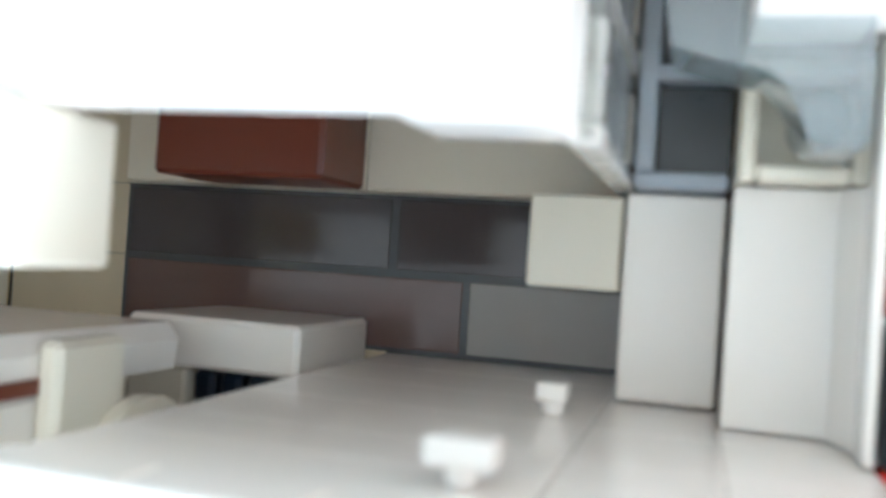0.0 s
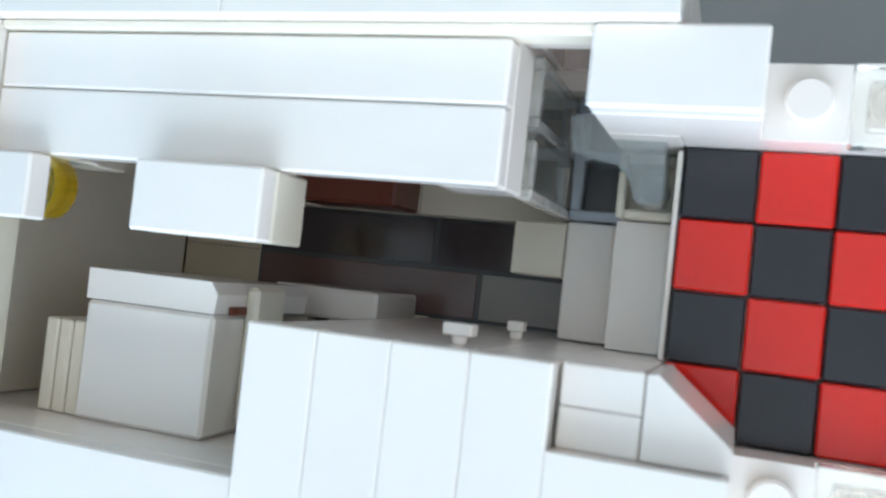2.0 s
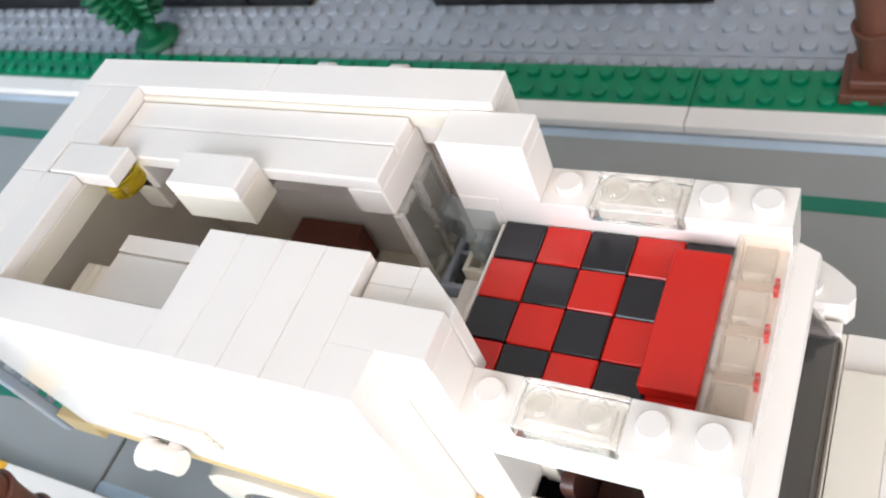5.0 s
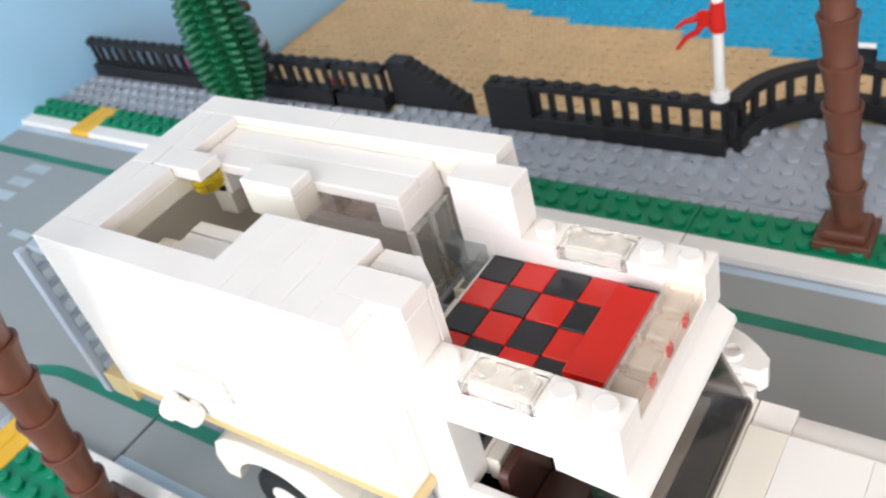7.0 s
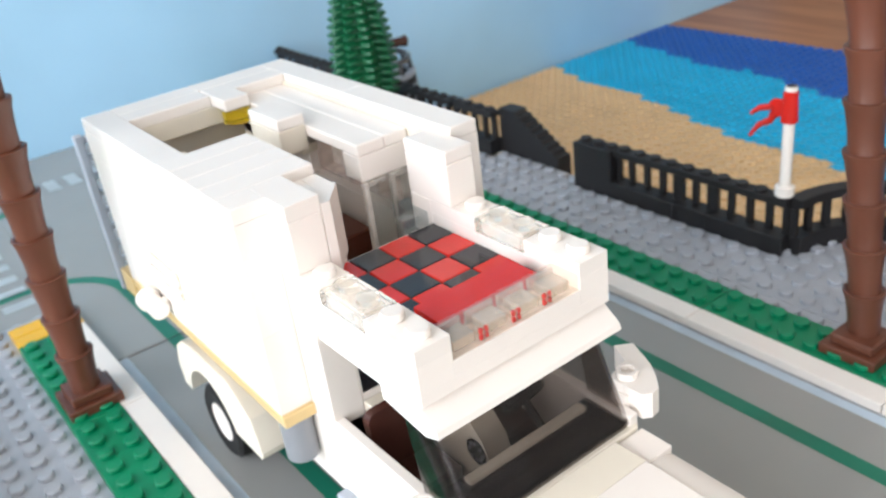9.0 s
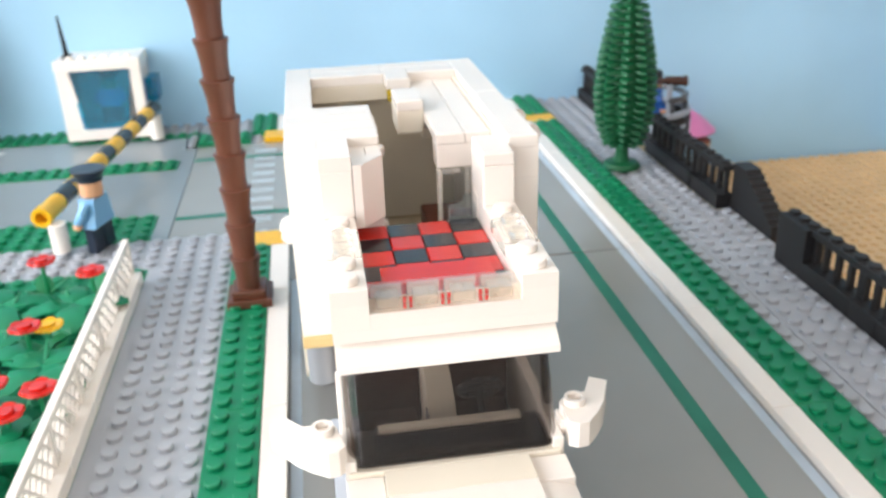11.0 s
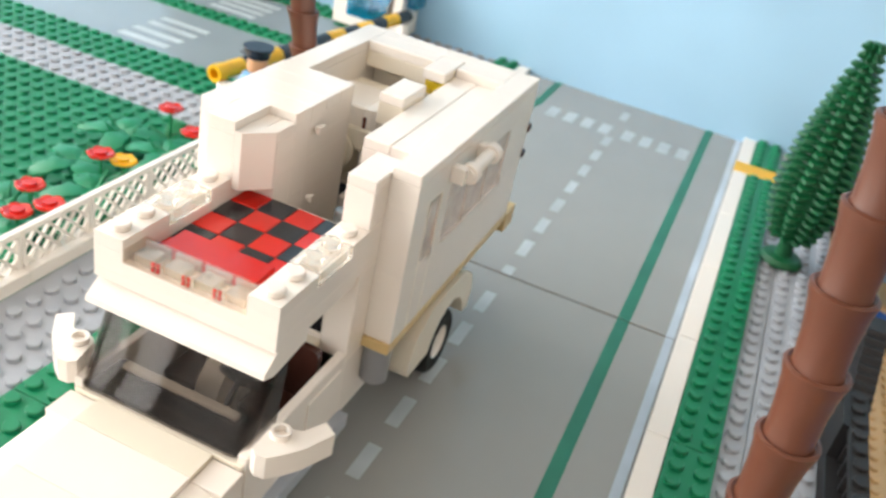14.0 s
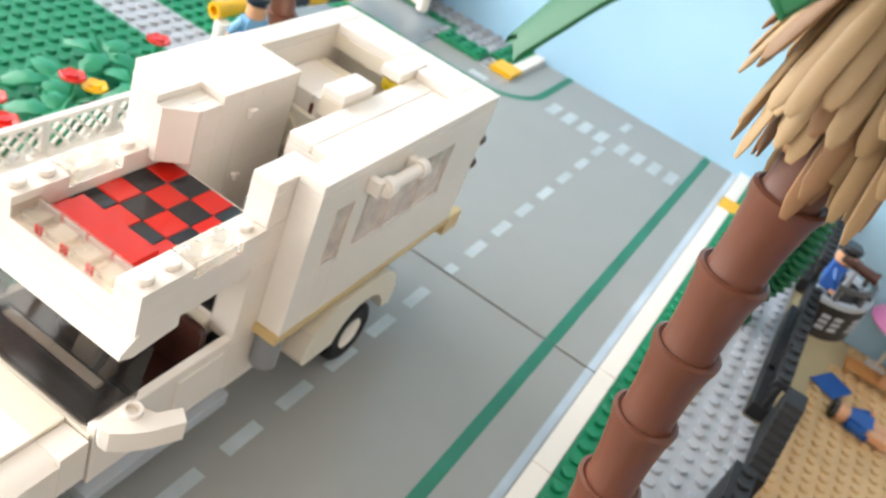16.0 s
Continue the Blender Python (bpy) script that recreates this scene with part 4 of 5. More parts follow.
part("frame_bar", one(box, -1.86, -1.68, 1.15, 2.85, -1.9, -1.59, 0.03), MGREY, wb)
part("pane", one(box, -1.68, -1.02, 1.16, 1.97, -2.0, -1.9, 0.01), DGREY, wb, "dark pane")
part("pane", one(box, -1.68, -1.02, 2.13, 2.84, -2.0, -1.9, 0.01), DGREY, wb, "dark pane")
ba = fit_out("wash_basin", "cream wash basin with a clear grey tap", "basin")
part("pedestal", one(box, -0.99, -0.02, 1.0, 1.98, -4.12, -1.3, 0.03), CREAM, ba)
for a in ((-0.99, -0.86, 1.0, 1.98), (-0.16, -0.02, 1.0, 1.98), (-0.855, -0.165, 1.0, 1.14), (-0.855, -0.165, 1.84, 1.98)):
    part("rim", one(box, *a, -1.295, -0.75, 0.03), CREAM, ba)
bm = bm_new()
prism(bm, [(-1.6, 2.3), (-1.52, 1.8), (-1.2, 1.7), (-0.88, 1.64), (-0.75, 1.52), (-0.64, 1.3), (-0.6, 1.16), (-0.5, 1.12), (-0.27, 1.12), (-0.22, 1.2), (-0.22, 1.6), (-0.24, 2.4), (-0.9, 2.42)], -0.45, 0.28)
cyl(bm, (-0.43, 1.45, -1.2), 0.2, 0.78, n=14)
part("tap", bm, TAPG, ba, "clear grey curved tap")


# ---------------------------------------------------------------- kerbs and planted strips
def kerb_run(y0, y1, xs, mat, label, z0=0.0, z1=0.4, studs=False):
    k = thing("kerb" if not studs else "planting_strip", 0, 0, 0, label, "kerb" if not studs else "plate strip", kind="structure")
    k.location.x = SX * U
    for x0, x1 in xs:
        bm = bm_new()
        box(bm, x0 + 0.015, x1 - 0.015, y0 + 0.015, y1 - 0.015, z0 + 0.01, z1, 0.03)
        if studs:
            for i in range(int(x0), int(x1)):
                for j in range(int(y0), int(y1)):
                    stud(bm, i + 0.5, j + 0.5, z1, n=12)
        part("tile" if not studs else "plate", bm, mat, k)


def runs(x0, x1, n):
    return [(a, min(a + n, x1)) for a in range(x0, x1, n)]


kerb_run(13, 14, runs(-47, -41, 6) + runs(-39, 49, 8), WHITE, "white kerb of smooth tiles along the beach side")
kerb_run(14, 16, runs(-47, -41, 6) + runs(-39, 49, 8), GREEN, "green studded planting strip behind the kerb", studs=True)
kerb_run(-6, -5, runs(-19, 49, 8), WHITE, "white kerb of smooth tiles along the lattice fence side")
kerb_run(-8, -6, runs(-19, 49, 8), GREEN, "green studded planting strip behind the kerb", studs=True)
kerb_run(-6, -5, runs(-47, -42, 5), WHITE, "white kerb of smooth tiles by the booth")
kerb_run(-8, -6, runs(-47, -42, 5), GREEN, "green studded planting strip by the booth", studs=True)
kerb_run(-12, -8, runs(-42, -40, 2) , GREEN, "green studded planting strip at the corner", studs=True)
kerb_run(-76, -22, runs(-47, -44, 3), GREEN, "green studded planting strip along the side road", z1=0.06, studs=True)
kerb_run(-22, -12, runs(-44, -43, 1), GREEN, "green studded planting strip by the booth", z1=0.06, studs=True)
kerb_run(-76, -13, runs(-26, -22, 4), GREEN, "green studded planting strip along the side road", z1=0.06, studs=True)
island = thing("planting_strip", SX, 0, 0, "green studded strip with a rounded end in the middle of the side road", "plate strip", kind="structure")
bm = bm_new()
prism(bm, [(-37.0, -13.0), (-37.0, -35.6)] + rounded(-36.0, -35.6, 1.0, 180, 360)[1:-1] + [(-35.0, -35.6), (-35.0, -13.0)], 0.01, 0.06)
for i in (-36.5, -35.5):
    for j in range(-36, -13):
        stud(bm, i, j + 0.5, 0.06, n=12)
part("plate", bm, GREEN, island)


def yellow_crossing(x, y0, y1):
    k = thing("yellow_marker", x + SX, 0, 0, "yellow smooth tiles across the kerb", "tile", "yellow markers")
    part("tile", one(box, 0.02, 0.98, y0 + 0.02, y1 - 0.02, 0.01, 0.42, 0.03), YELLOW, k)


for x in (-41, -40):
    yellow_crossing(x, 13, 16)
for x in (-21, -20):
    yellow_crossing(x, -8, -5)
for x in (-42, -41):
    yellow_crossing(x, -7, -5)


# ---------------------------------------------------------------- beach and sea
BZ = -7.1          # the beach lies lower than the street


def shore(i):
    return 43.3 - (i + 11) * 0.2 + 0.9 * noise.noise((i * 0.11, 3.3, 0)) + 0.6 * noise.noise((i * 0.5, 8.1, 0))


def deep(i):
    return 54.2 - (i + 9) * 0.16 + 1.0 + 0.9 * noise.noise((i * 0.13, 6.3, 0)) + 0.6 * noise.noise((i * 0.6, 1.1, 0))


def sea_pick(i, j):
    return 0 if j < shore(i) else 1 if j < deep(i) else 2


def on_walkway(i, j):
    return j < 26 and (i + 0.5 - 5.0) ** 2 + (j - 20.6) ** 2 < 26


def bare(i, j):
    return i < -29 and j < 23.75 - 0.29 * (i + 35)


cs = [(i, j) for i in range(-46, 50) for j in range(21, 69) if not on_walkway(i, j) and not bare(i, j)]
whole("ground", one(box, -46.4, -29.3, 20.97, 28.0, BZ - 0.25, BZ - 0.05, 0.0), BEIGE, "plain beige board between the street base and the beach", "ground", kind="structure")
beach = studded("beach", cs, BZ, [SAND, TURQ, BLUE], sea_pick, 0.25, n=10)
beach.location = (SX * U, 0.0, 0)
tagged(beach, "studded baseplates of tan beach, turquoise and dark blue sea", "beach", kind="structure")


# ---------------------------------------------------------------- fences
def picket_section(x, y, n, label, turn=0.0):
    f = thing("fence_section", x, y, 0.42, label, "fence", "black beach fence")
    f.rotation_euler.z = radians(turn)
    part("bottom_rail", one(box, 0, n, -0.62, 0.4, -0.41, 0.5, 0.03), FENCE, f)
    bm = one(box, 0, n, -0.36, 0.36, 1.9, 2.25, 0.03)
    for k in range(n):
        cyl(bm, (k + 0.5, 0, 2.24), 0.3, 0.18, n=12)
    part("top_rail", bm, FENCE, f)
    me = smooth(mesh_of("picket", one(box, -0.15, 0.15, -0.15, 0.15, 0.5, 1.9, 0.03), FENCE))
    for k in range(n + 1):
        o = new("picket", me)
        o.parent, o.location = f, (min(max(k, 0.15), n - 0.15) * U, 0, 0)
    return f


def block_section(outline, y, label, back=-0.7, front=0.42):
    f = thing("fence_block", 0, y, 0.42, label, "fence", "black beach fence")
    bm = bm_new()
    prism(bm, outline, back, front, "y")
    part("block", bm, FENCE, f)
    return f


for x in (-47.2, -43.2, -39.2):
    picket_section(x, 20.6, 4, "black picket fence along the beach")
for x in (-31.2, -27.2, -23.6):
    picket_section(x, 20.7, 4, "black picket fence along the beach")
steps = [(-18.2, 2.4)]
for k in range(8):
    steps += [(-18.2 + 0.44 * k + 0.08, 2.4 - 0.26 * k - 0.24), (-18.2 + 0.44 * (k + 1), 2.4 - 0.26 * (k + 1))]
block_section([(-19.58, 2.4), (-19.58, BZ - 0.22), (-14.6, BZ - 0.22)] + steps[::-1], 21.0, "black stepped slope from the fence end down to the beach", 0.01, 0.98)
block_section([(-12.4, -0.41), (-9.8, -0.41), (-9.8, 2.2), (-12.4, 2.2)], 20.6, "solid black block at the fence end", -0.6)
for k in range(3):
    part("stud", one(cyl, (-12.0 + k * 0.9, 0, 2.19), 0.3, 0.2, n=12), FENCE, bpy.data.objects["fence_block.001"])
for k, x in enumerate((-9.8, -5.8, -3.8)):
    picket_section(x, 20.6, (4, 2, 4)[k], "black picket fence along the beach")


def curved_fence(cx, cy, r, a0, a1, n):
    f = thing("curved_fence", cx, cy, 0.42, "black curved picket fence round the lookout", "fence")
    for name, lo, hi, w in (("bottom_rail", -0.41, 0.5, 0.4), ("top_rail", 1.9, 2.3, 0.36)):
        bm = bm_new()
        arc = [radians(a0 + (a1 - a0) * k / 24) for k in range(25)]
        pts = [((r + w) * math.cos(a), (r + w) * math.sin(a)) for a in arc] + [((r - w) * math.cos(a), (r - w) * math.sin(a)) for a in reversed(arc)]
        v = [(x, y, lo) for x, y in pts] + [(x, y, hi) for x, y in pts]
        m = len(pts)
        fs = [[i, (i + 1) % m, m + (i + 1) % m, m + i] for i in range(m)]
        for i in range(24):
            fs += [[i, i + 1, m - 2 - i, m - 1 - i], [m + i, m + i + 1, 2 * m - 2 - i, 2 * m - 1 - i]]
        raw(bm, v, fs)
        part(name, bm, FENCE, f)
    me = smooth(mesh_of("picket", one(box, -0.16, 0.16, -0.16, 0.16, 0.5, 1.9, 0.03), FENCE))
    for k in range(n + 1):
        a = radians(a0 + (a1 - a0) * k / n)
        o = new("picket", me)
        o.parent, o.location, o.rotation_euler = f, (r * math.cos(a) * U, r * math.sin(a) * U, 0), (0, 0, a)


curved_fence(4.6, 20.6, 4.2, 180, 0, 14)
picket_section(8.8, 20.6, 4, "black picket fence along the beach")
picket_section(12.8, 20.6, 4, "black picket fence along the beach")
picket_section(16.8, 20.6, 4, "black picket fence along the beach")


def lattice_fence(x, y, n=4):
    f = thing("lattice_fence", x, y, 0.01, "white lattice fence between pavement and lawn", "fence", "white lattice fences")
    part("base_rail", one(box, 0.01, n - 0.01, -0.5, 0.5, -0.11, 0.55, 0.03), WHITE, f)
    part("top_rail", one(box, 0.01, n - 0.01, -0.16, 0.16, 2.1, 2.4, 0.03), WHITE, f)
    for a in (0.12, n - 0.12):
        part("post", one(box, a - 0.1, a + 0.1, -0.14, 0.14, 0.55, 2.1, 0.02), WHITE, f)
    for sgn in (-1, 1):
        bm = bm_new()
        x0 = -1.4
        while x0 < n:
            p, q = (x0, 0.5), (x0 + 1.6, 2.15)
            lo, hi = max(0.1, p[0]), min(n - 0.1, q[0])
            if hi > lo + 0.1:
                za, zb = p[1] + (lo - p[0]) * 1.031, p[1] + (hi - p[0]) * 1.031
                xa, xb = (lo, hi) if sgn > 0 else (n - lo, n - hi)
                d = 0.085
                v = [(xa - d, -0.07, za), (xa + d, -0.07, za), (xb + d, -0.07, zb), (xb - d, -0.07, zb)]
                raw(bm, v + [(a, 0.07, c) for a, b, c in v], [[0, 1, 2, 3], [4, 5, 6, 7], [0, 1, 5, 4], [1, 2, 6, 5], [2, 3, 7, 6], [3, 0, 4, 7]])
            x0 += 0.78
        part("lattice", bm, WHITE, f)
    return f


first = lattice_fence(-16.8, -13.0)
first.location.z = 0.12 * U
for k in range(1, 10):
    copy_thing(first, Matrix.Translation(((-16.8 + 4 * k) * U, -13.0 * U, 0.12 * U)))


# ---------------------------------------------------------------- trees
def palm(x, y, line, z_top, skirt, label):
    """A palm of stacked flared trunk pieces; line gives its lean by height."""
    p = thing("palm_tree", x, y, 0.4, label, "palm tree")
    bm = bm_new()
    box(bm, -1.05, 1.05, -1.05, 1.05, 0.01, 0.42, 0.04)
    box(bm, -0.8, 0.8, -0.8, 0.8, 0.42, 0.8, 0.06)
    part("base", bm, PALM, p)
    z, seg = 0.7, 1.74
    while z < z_top - 0.2:
        a, b = Vector(line(z)), Vector(line(z + seg))
        bm = bm_new()
        prof = [(0.0, 0.0), (0.57, 0.0), (0.55, 0.12), (0.57, 0.75), (0.64, 1.4), (0.71, 1.66), (0.72, 1.76), (0.64, 1.8), (0.5, 1.74), (0, 1.74)]
        lathe(bm, prof, n=22)
        d = (b - a)
        for v in bm.verts:
            v.co.x += a.x + d.x * v.co.z / seg
            v.co.y += a.y + d.y * v.co.z / seg
            v.co.z += z
        part("trunk_segment", bm, PALM, p)
        z += seg
    if skirt:
        top = Vector((*line(z), z + 2.7))
        rng = random.Random(5)
        for k in range(84):
            a = 2 * math.pi * k / 84 * 3 + rng.uniform(-0.12, 0.12)
            ring = k % 3
            out, drop = (0.95, 1.35, 1.85)[ring] * rng.uniform(0.85, 1.1), (4.9, 4.2, 3.0)[ring] * rng.uniform(0.75, 1.12)
            pts = [top + Vector((math.cos(a) * (0.5 + (out - 0.5) * s ** 0.55), math.sin(a) * (0.5 + (out - 0.5) * s ** 0.55), 0.6 - 0.3 * ring - drop * s)) for s in (0.0, 0.2, 0.45, 0.75, 0.93, 1.0)]
            bm = bm_new()
            tube(bm, [(0, 0, p.z) for p in pts], [0.08, 0.14, 0.19, 0.2, 0.17, 0.07], 10)
            ca, sa = math.cos(a), math.sin(a)
            for i, vt in enumerate(bm.verts):
                c = pts[i // 10]
                flat = 0.38 * (vt.co.x * ca + vt.co.y * sa)
                wide = vt.co.y * ca - vt.co.x * sa
                vt.co = (c.x + flat * ca - wide * sa, c.y + flat * sa + wide * ca, vt.co.z)
            part("dry_frond", bm, STRAW if rng.random() < 0.7 else STRAWD, p, "straw coloured hanging frond")
        bm = bm_new()
        tube(bm, [Vector((*line(z), z - 0.1)), top], 0.55, 12)
        part("crown_shaft", bm, PALM, p)
        for turn, out, fall in ((-51, 5.9, 4.2), (-24, 4.3, 2.0), (14, 4.8, 2.6), (62, 5.0, 2.6), (118, 4.8, 2.2), (176, 5.2, 2.8), (236, 4.6, 2.3)):
            a = radians(turn)
            bm = bm_new()
            v, f = [], []
            n = 9
            for i in range(n):
                s = i / (n - 1)
                c = top + Vector((math.cos(a) * out * s, math.sin(a) * out * s, 0.3 + 1.0 * math.sin(s * 2.2) - fall * s * s))
                w = 0.75 * math.sin(math.pi * (0.12 + s * 0.76)) + 0.05
                side = Vector((-math.sin(a), math.cos(a), 0))
                for q, h in ((-1, -0.12), (0, 0.08), (1, -0.12)):
                    v.append(c + side * w * q + Vector((0, 0, h)))
                for q, h in ((-1, -0.24), (0, -0.08), (1, -0.24)):
                    v.append(c + side * w * q + Vector((0, 0, h)))
            for i in range(n - 1):
                o, e = 6 * i, 6 * i + 6
                f += [[o, o + 1, e + 1, e], [o + 1, o + 2, e + 2, e + 1], [o + 3, e + 3, e + 4, o + 4], [o + 4, e + 4, e + 5, o + 5], [o, e, e + 3, o + 3], [o + 2, o + 5, e + 5, e + 2]]
            raw(bm, v, f)
            part("leaf", bm, LEAF, p, "green palm leaf")
    return p


def lerp_line(rows):
    def at(z):
        for (z0, a0, b0), (z1, a1, b1) in zip(rows, rows[1:]):
            if z <= z1:
                s = (z - z0) / (z1 - z0)
                return (a0 + (a1 - a0) * s, b0 + (b1 - b0) * s)
        return rows[-1][1:]
    return at


palm(6.5, 15.4, lerp_line([(0, 0.02, 0.2), (4, -0.29, 0.05), (8, -0.62, -0.11), (12, -0.95, -0.12), (15, -1.42, -0.39), (18, -1.82, -0.52), (21, -2.1, -0.46), (25, -2.3, -0.4)]), 20.2, True, "palm tree with brown ringed trunk and dry hanging fronds")
palm(-12.8, -6.8, lerp_line([(0, 0, 0), (6.5, 0.5, 0), (12, 2.0, 0), (22, 4.2, 0)]), 26, True, "palm tree with a leaning brown ringed trunk")


def conifer(x, y):
    t = thing("conifer", x, y, 0.2, "dark green moulded cypress tree on a round base", "tree", "green cypress trees")
    bm = bm_new()
    lathe(bm, [(0, 0), (1.25, 0), (1.3, 0.15), (1.1, 0.4), (0.5, 0.5), (0.42, 1.2), (0.5, 1.6), (0, 1.6)], n=18)
    part("trunk", bm, LEAF, t)
    bm = bm_new()
    lathe(bm, [(0, 1.5), (0.6, 1.6), (1.35, 2.8), (1.55, 4.4), (1.4, 6.5), (0.9, 9.5), (0.3, 12.3), (0, 13.2)], n=16)
    tiers, cols = 24, 10
    prof = [(0, 1.35), (0.12, 1.9), (0.28, 2.1), (0.5, 1.85), (0.75, 1.22), (1.0, 0.4), (1.2, 0.1)]
    for k in range(tiers):
        z = 1.75 + k * 0.49
        u = (z - 1.75) / 11.6
        r = [p[1] + (q[1] - p[1]) * (u - p[0]) / (q[0] - p[0]) for p, q in zip(prof, prof[1:]) if p[0] <= u < q[0]][0]
        for i in range(cols):
            a = 2 * math.pi * (i + 0.5) / cols
            w = 0.2 * r + 0.04
            mt = Matrix.Translation((math.cos(a) * max(r - 0.55, 0.08), math.sin(a) * max(r - 0.55, 0.08), z + 0.1)) @ Matrix.Rotation(a, 4, "Z") @ Matrix.Rotation(radians(10), 4, "Y")
            o, n = [], 10
            for h, g in ((-0.15, 0.8), (-0.02, 1.0), (0.13, 0.9)):
                o += [(0.56 * g * (1 + 0.18 * math.cos(2 * b)) * math.cos(b), 1.05 * w * g * math.sin(b), h) for b in [2 * math.pi * e / n for e in range(n)]]
            raw(bm, [mt @ Vector(c) for c in o], [[lv * n + e, lv * n + (e + 1) % n, (lv + 1) * n + (e + 1) % n, (lv + 1) * n + e] for lv in (0, 1) for e in range(n)] + [list(range(n))[::-1], [2 * n + e for e in range(n)]])
    part("crown", bm, LEAF, t)
    return t


t0 = conifer(-27.8, 17.15)
for x, y in ((-44.75, -30.6), (-44.7, -33.9), (-44.8, -37.0)):
    copy_thing(t0, Matrix.Translation((x * U, y * U, 0.2 * U)) @ Matrix.Diagonal((1.0, 1.3, 0.95, 1.0)))


# ---------------------------------------------------------------- flower bed
def flower(x, y, h, mat, label):
    f = thing("flower", x, y, 0.2, label, "flower", "flowers by the lattice fence")
    bm = bm_new()
    tube(bm, [(0, 0, 0), (0.1, 0.05, h * 0.5), (0, 0, h)], 0.1, 6)
    part("stem", bm, LEAFB, f)
    bm = bm_new()
    for k in range(6):
        a = 2 * math.pi * k / 6
        m = Matrix.Translation((math.cos(a) * 0.38, math.sin(a) * 0.38, h + 0.05)) @ Matrix.Rotation(a, 4, "Z") @ Matrix.Rotation(radians(-18), 4, "Y")
        cyl(bm, (0, 0, 0), 0.34, 0.16, n=9, m=m)
    cyl(bm, (0, 0, h), 0.3, 0.32, n=10)
    part("blossom", bm, mat, f)
    bm = bm_new()
    for k in range(3):
        a = 2.1 * k + x
        m = Matrix.Translation((math.cos(a) * 0.7, math.sin(a) * 0.7, 0.5 + 0.2 * k)) @ Matrix.Rotation(a, 4, "Z") @ Matrix.Rotation(radians(-35), 4, "Y")
        lathe_bm = [(0.0, 0.06), (0.5, 0.04), (0.75, 0.0), (0.5, -0.04), (0.0, -0.06)]
        vs = len(bm.verts)
        lathe(bm, lathe_bm, n=9)
        bm.verts.ensure_lookup_table()
        for v in bm.verts[vs:]:
            v.co = m @ Vector((v.co.x, v.co.y * 0.6, v.co.z))
    part("leaves", bm, LEAFB, f)


for x, y, h, m in ((-15.3, -16.75, 1.95, RED), (-13.9, -14.2, 1.8, RED), (-8.7, -15.8, 1.8, RED), (-9.6, -15.2, 1.3, YELLOW), (-4.3, -15.9, 1.75, RED), (-3.4, -13.9, 1.9, RED), (-2.55, -14.9, 1.5, RED), (1.2, -15.6, 1.6, RED)):
    flower(x, y, h, m, "red toy flower with green leaves on the lawn" if m is RED else "yellow toy flower with green leaves on the lawn")


def bush(x, y, turn, h=1.2):
    """A plant of four broad flat leaves on a short stem, with a few upright blades."""
    b = thing("leaf_plant", x, y, 0.0, "green moulded plant with broad flat leaves on the lawn", "plant", "green leaf plants")
    bm = bm_new()
    tube(bm, [(0, 0, 0.1), (0, 0, h)], 0.22, 8)
    part("stem", bm, GREEN, b)
    for k in range(4):
        a = radians(turn + 90 * k)
        v, f = [], []
        rows = ((0.1, 0.16, 0.0), (0.5, 0.5, 0.1), (0.95, 0.7, 0.16), (1.3, 0.55, 0.1), (1.75, 0.62, 0.0), (2.15, 0.4, -0.12), (2.45, 0.08, -0.22))
        for d, w, z in rows:
            for q, dz in ((-1, -0.1), (0, 0.04), (1, -0.1)):
                for th in (0.0, -0.12):
                    v.append((d * math.cos(a) - q * w * math.sin(a), d * math.sin(a) + q * w * math.cos(a), h + z + dz + th))
        for i in range(len(rows) - 1):
            o, e = 6 * i, 6 * i + 6
            f += [[o, o + 2, e + 2, e], [o + 2, o + 4, e + 4, e + 2], [o + 1, e + 1, e + 3, o + 3], [o + 3, e + 3, e + 5, o + 5], [o, e, e + 1, o + 1], [o + 4, o + 5, e + 5, e + 4]]
        f += [[0, 1, 3, 2], [2, 3, 5, 4]]
        bm = bm_new()
        raw(bm, v, f)
        part("leaf", bm, GREEN, b)
    rng = random.Random(int(turn))
    for k in range(3):
        a, l = rng.uniform(0, 6.28), rng.uniform(1.3, 2.0)
        bm = bm_new()
        tube(bm, [(0.2 * math.cos(a), 0.2 * math.sin(a), 0.3), (0.45 * math.cos(a), 0.45 * math.sin(a), l * 0.6), (0.95 * math.cos(a), 0.95 * math.sin(a), l)], [0.12, 0.14, 0.04], 6)
        part("blade", bm, GREEN, b)


for x, y, turn in ((-13.1, -18.2, 20), (-8.8, -17.4, 65), (-12.6, -14.9, 10), (-7.0, -14.9, 50), (-3.6, -16.9, 35), (-1.4, -15.3, 75), (1.5, -16.8, 25)):
    bush(x, y, turn)


# ---------------------------------------------------------------- flag on the fence
fg = thing("flag", -0.1, 20.5, 2.84, "red swallow-tailed flag on a white pole on the fence", "flag")
bm = bm_new()
cyl(bm, (0, 0, -0.02), 0.42, 0.45, n=18)
cyl(bm, (0, 0, 0.4), 0.24, 4.5, n=14)
part("pole", bm, WHITE, fg)
bm = bm_new()
cyl(bm, (0, 0, 3.35), 0.36, 1.35, n=16, r2=0.3)
box(bm, -0.75, -0.2, -0.1, 0.1, 3.5, 4.25, 0.04)
tube(bm, [(-0.7, 0, 4.05), (-1.0, 0.05, 3.8), (-1.4, -0.05, 3.72), (-1.85, 0, 3.35)], [0.2, 0.16, 0.13, 0.08], 8)
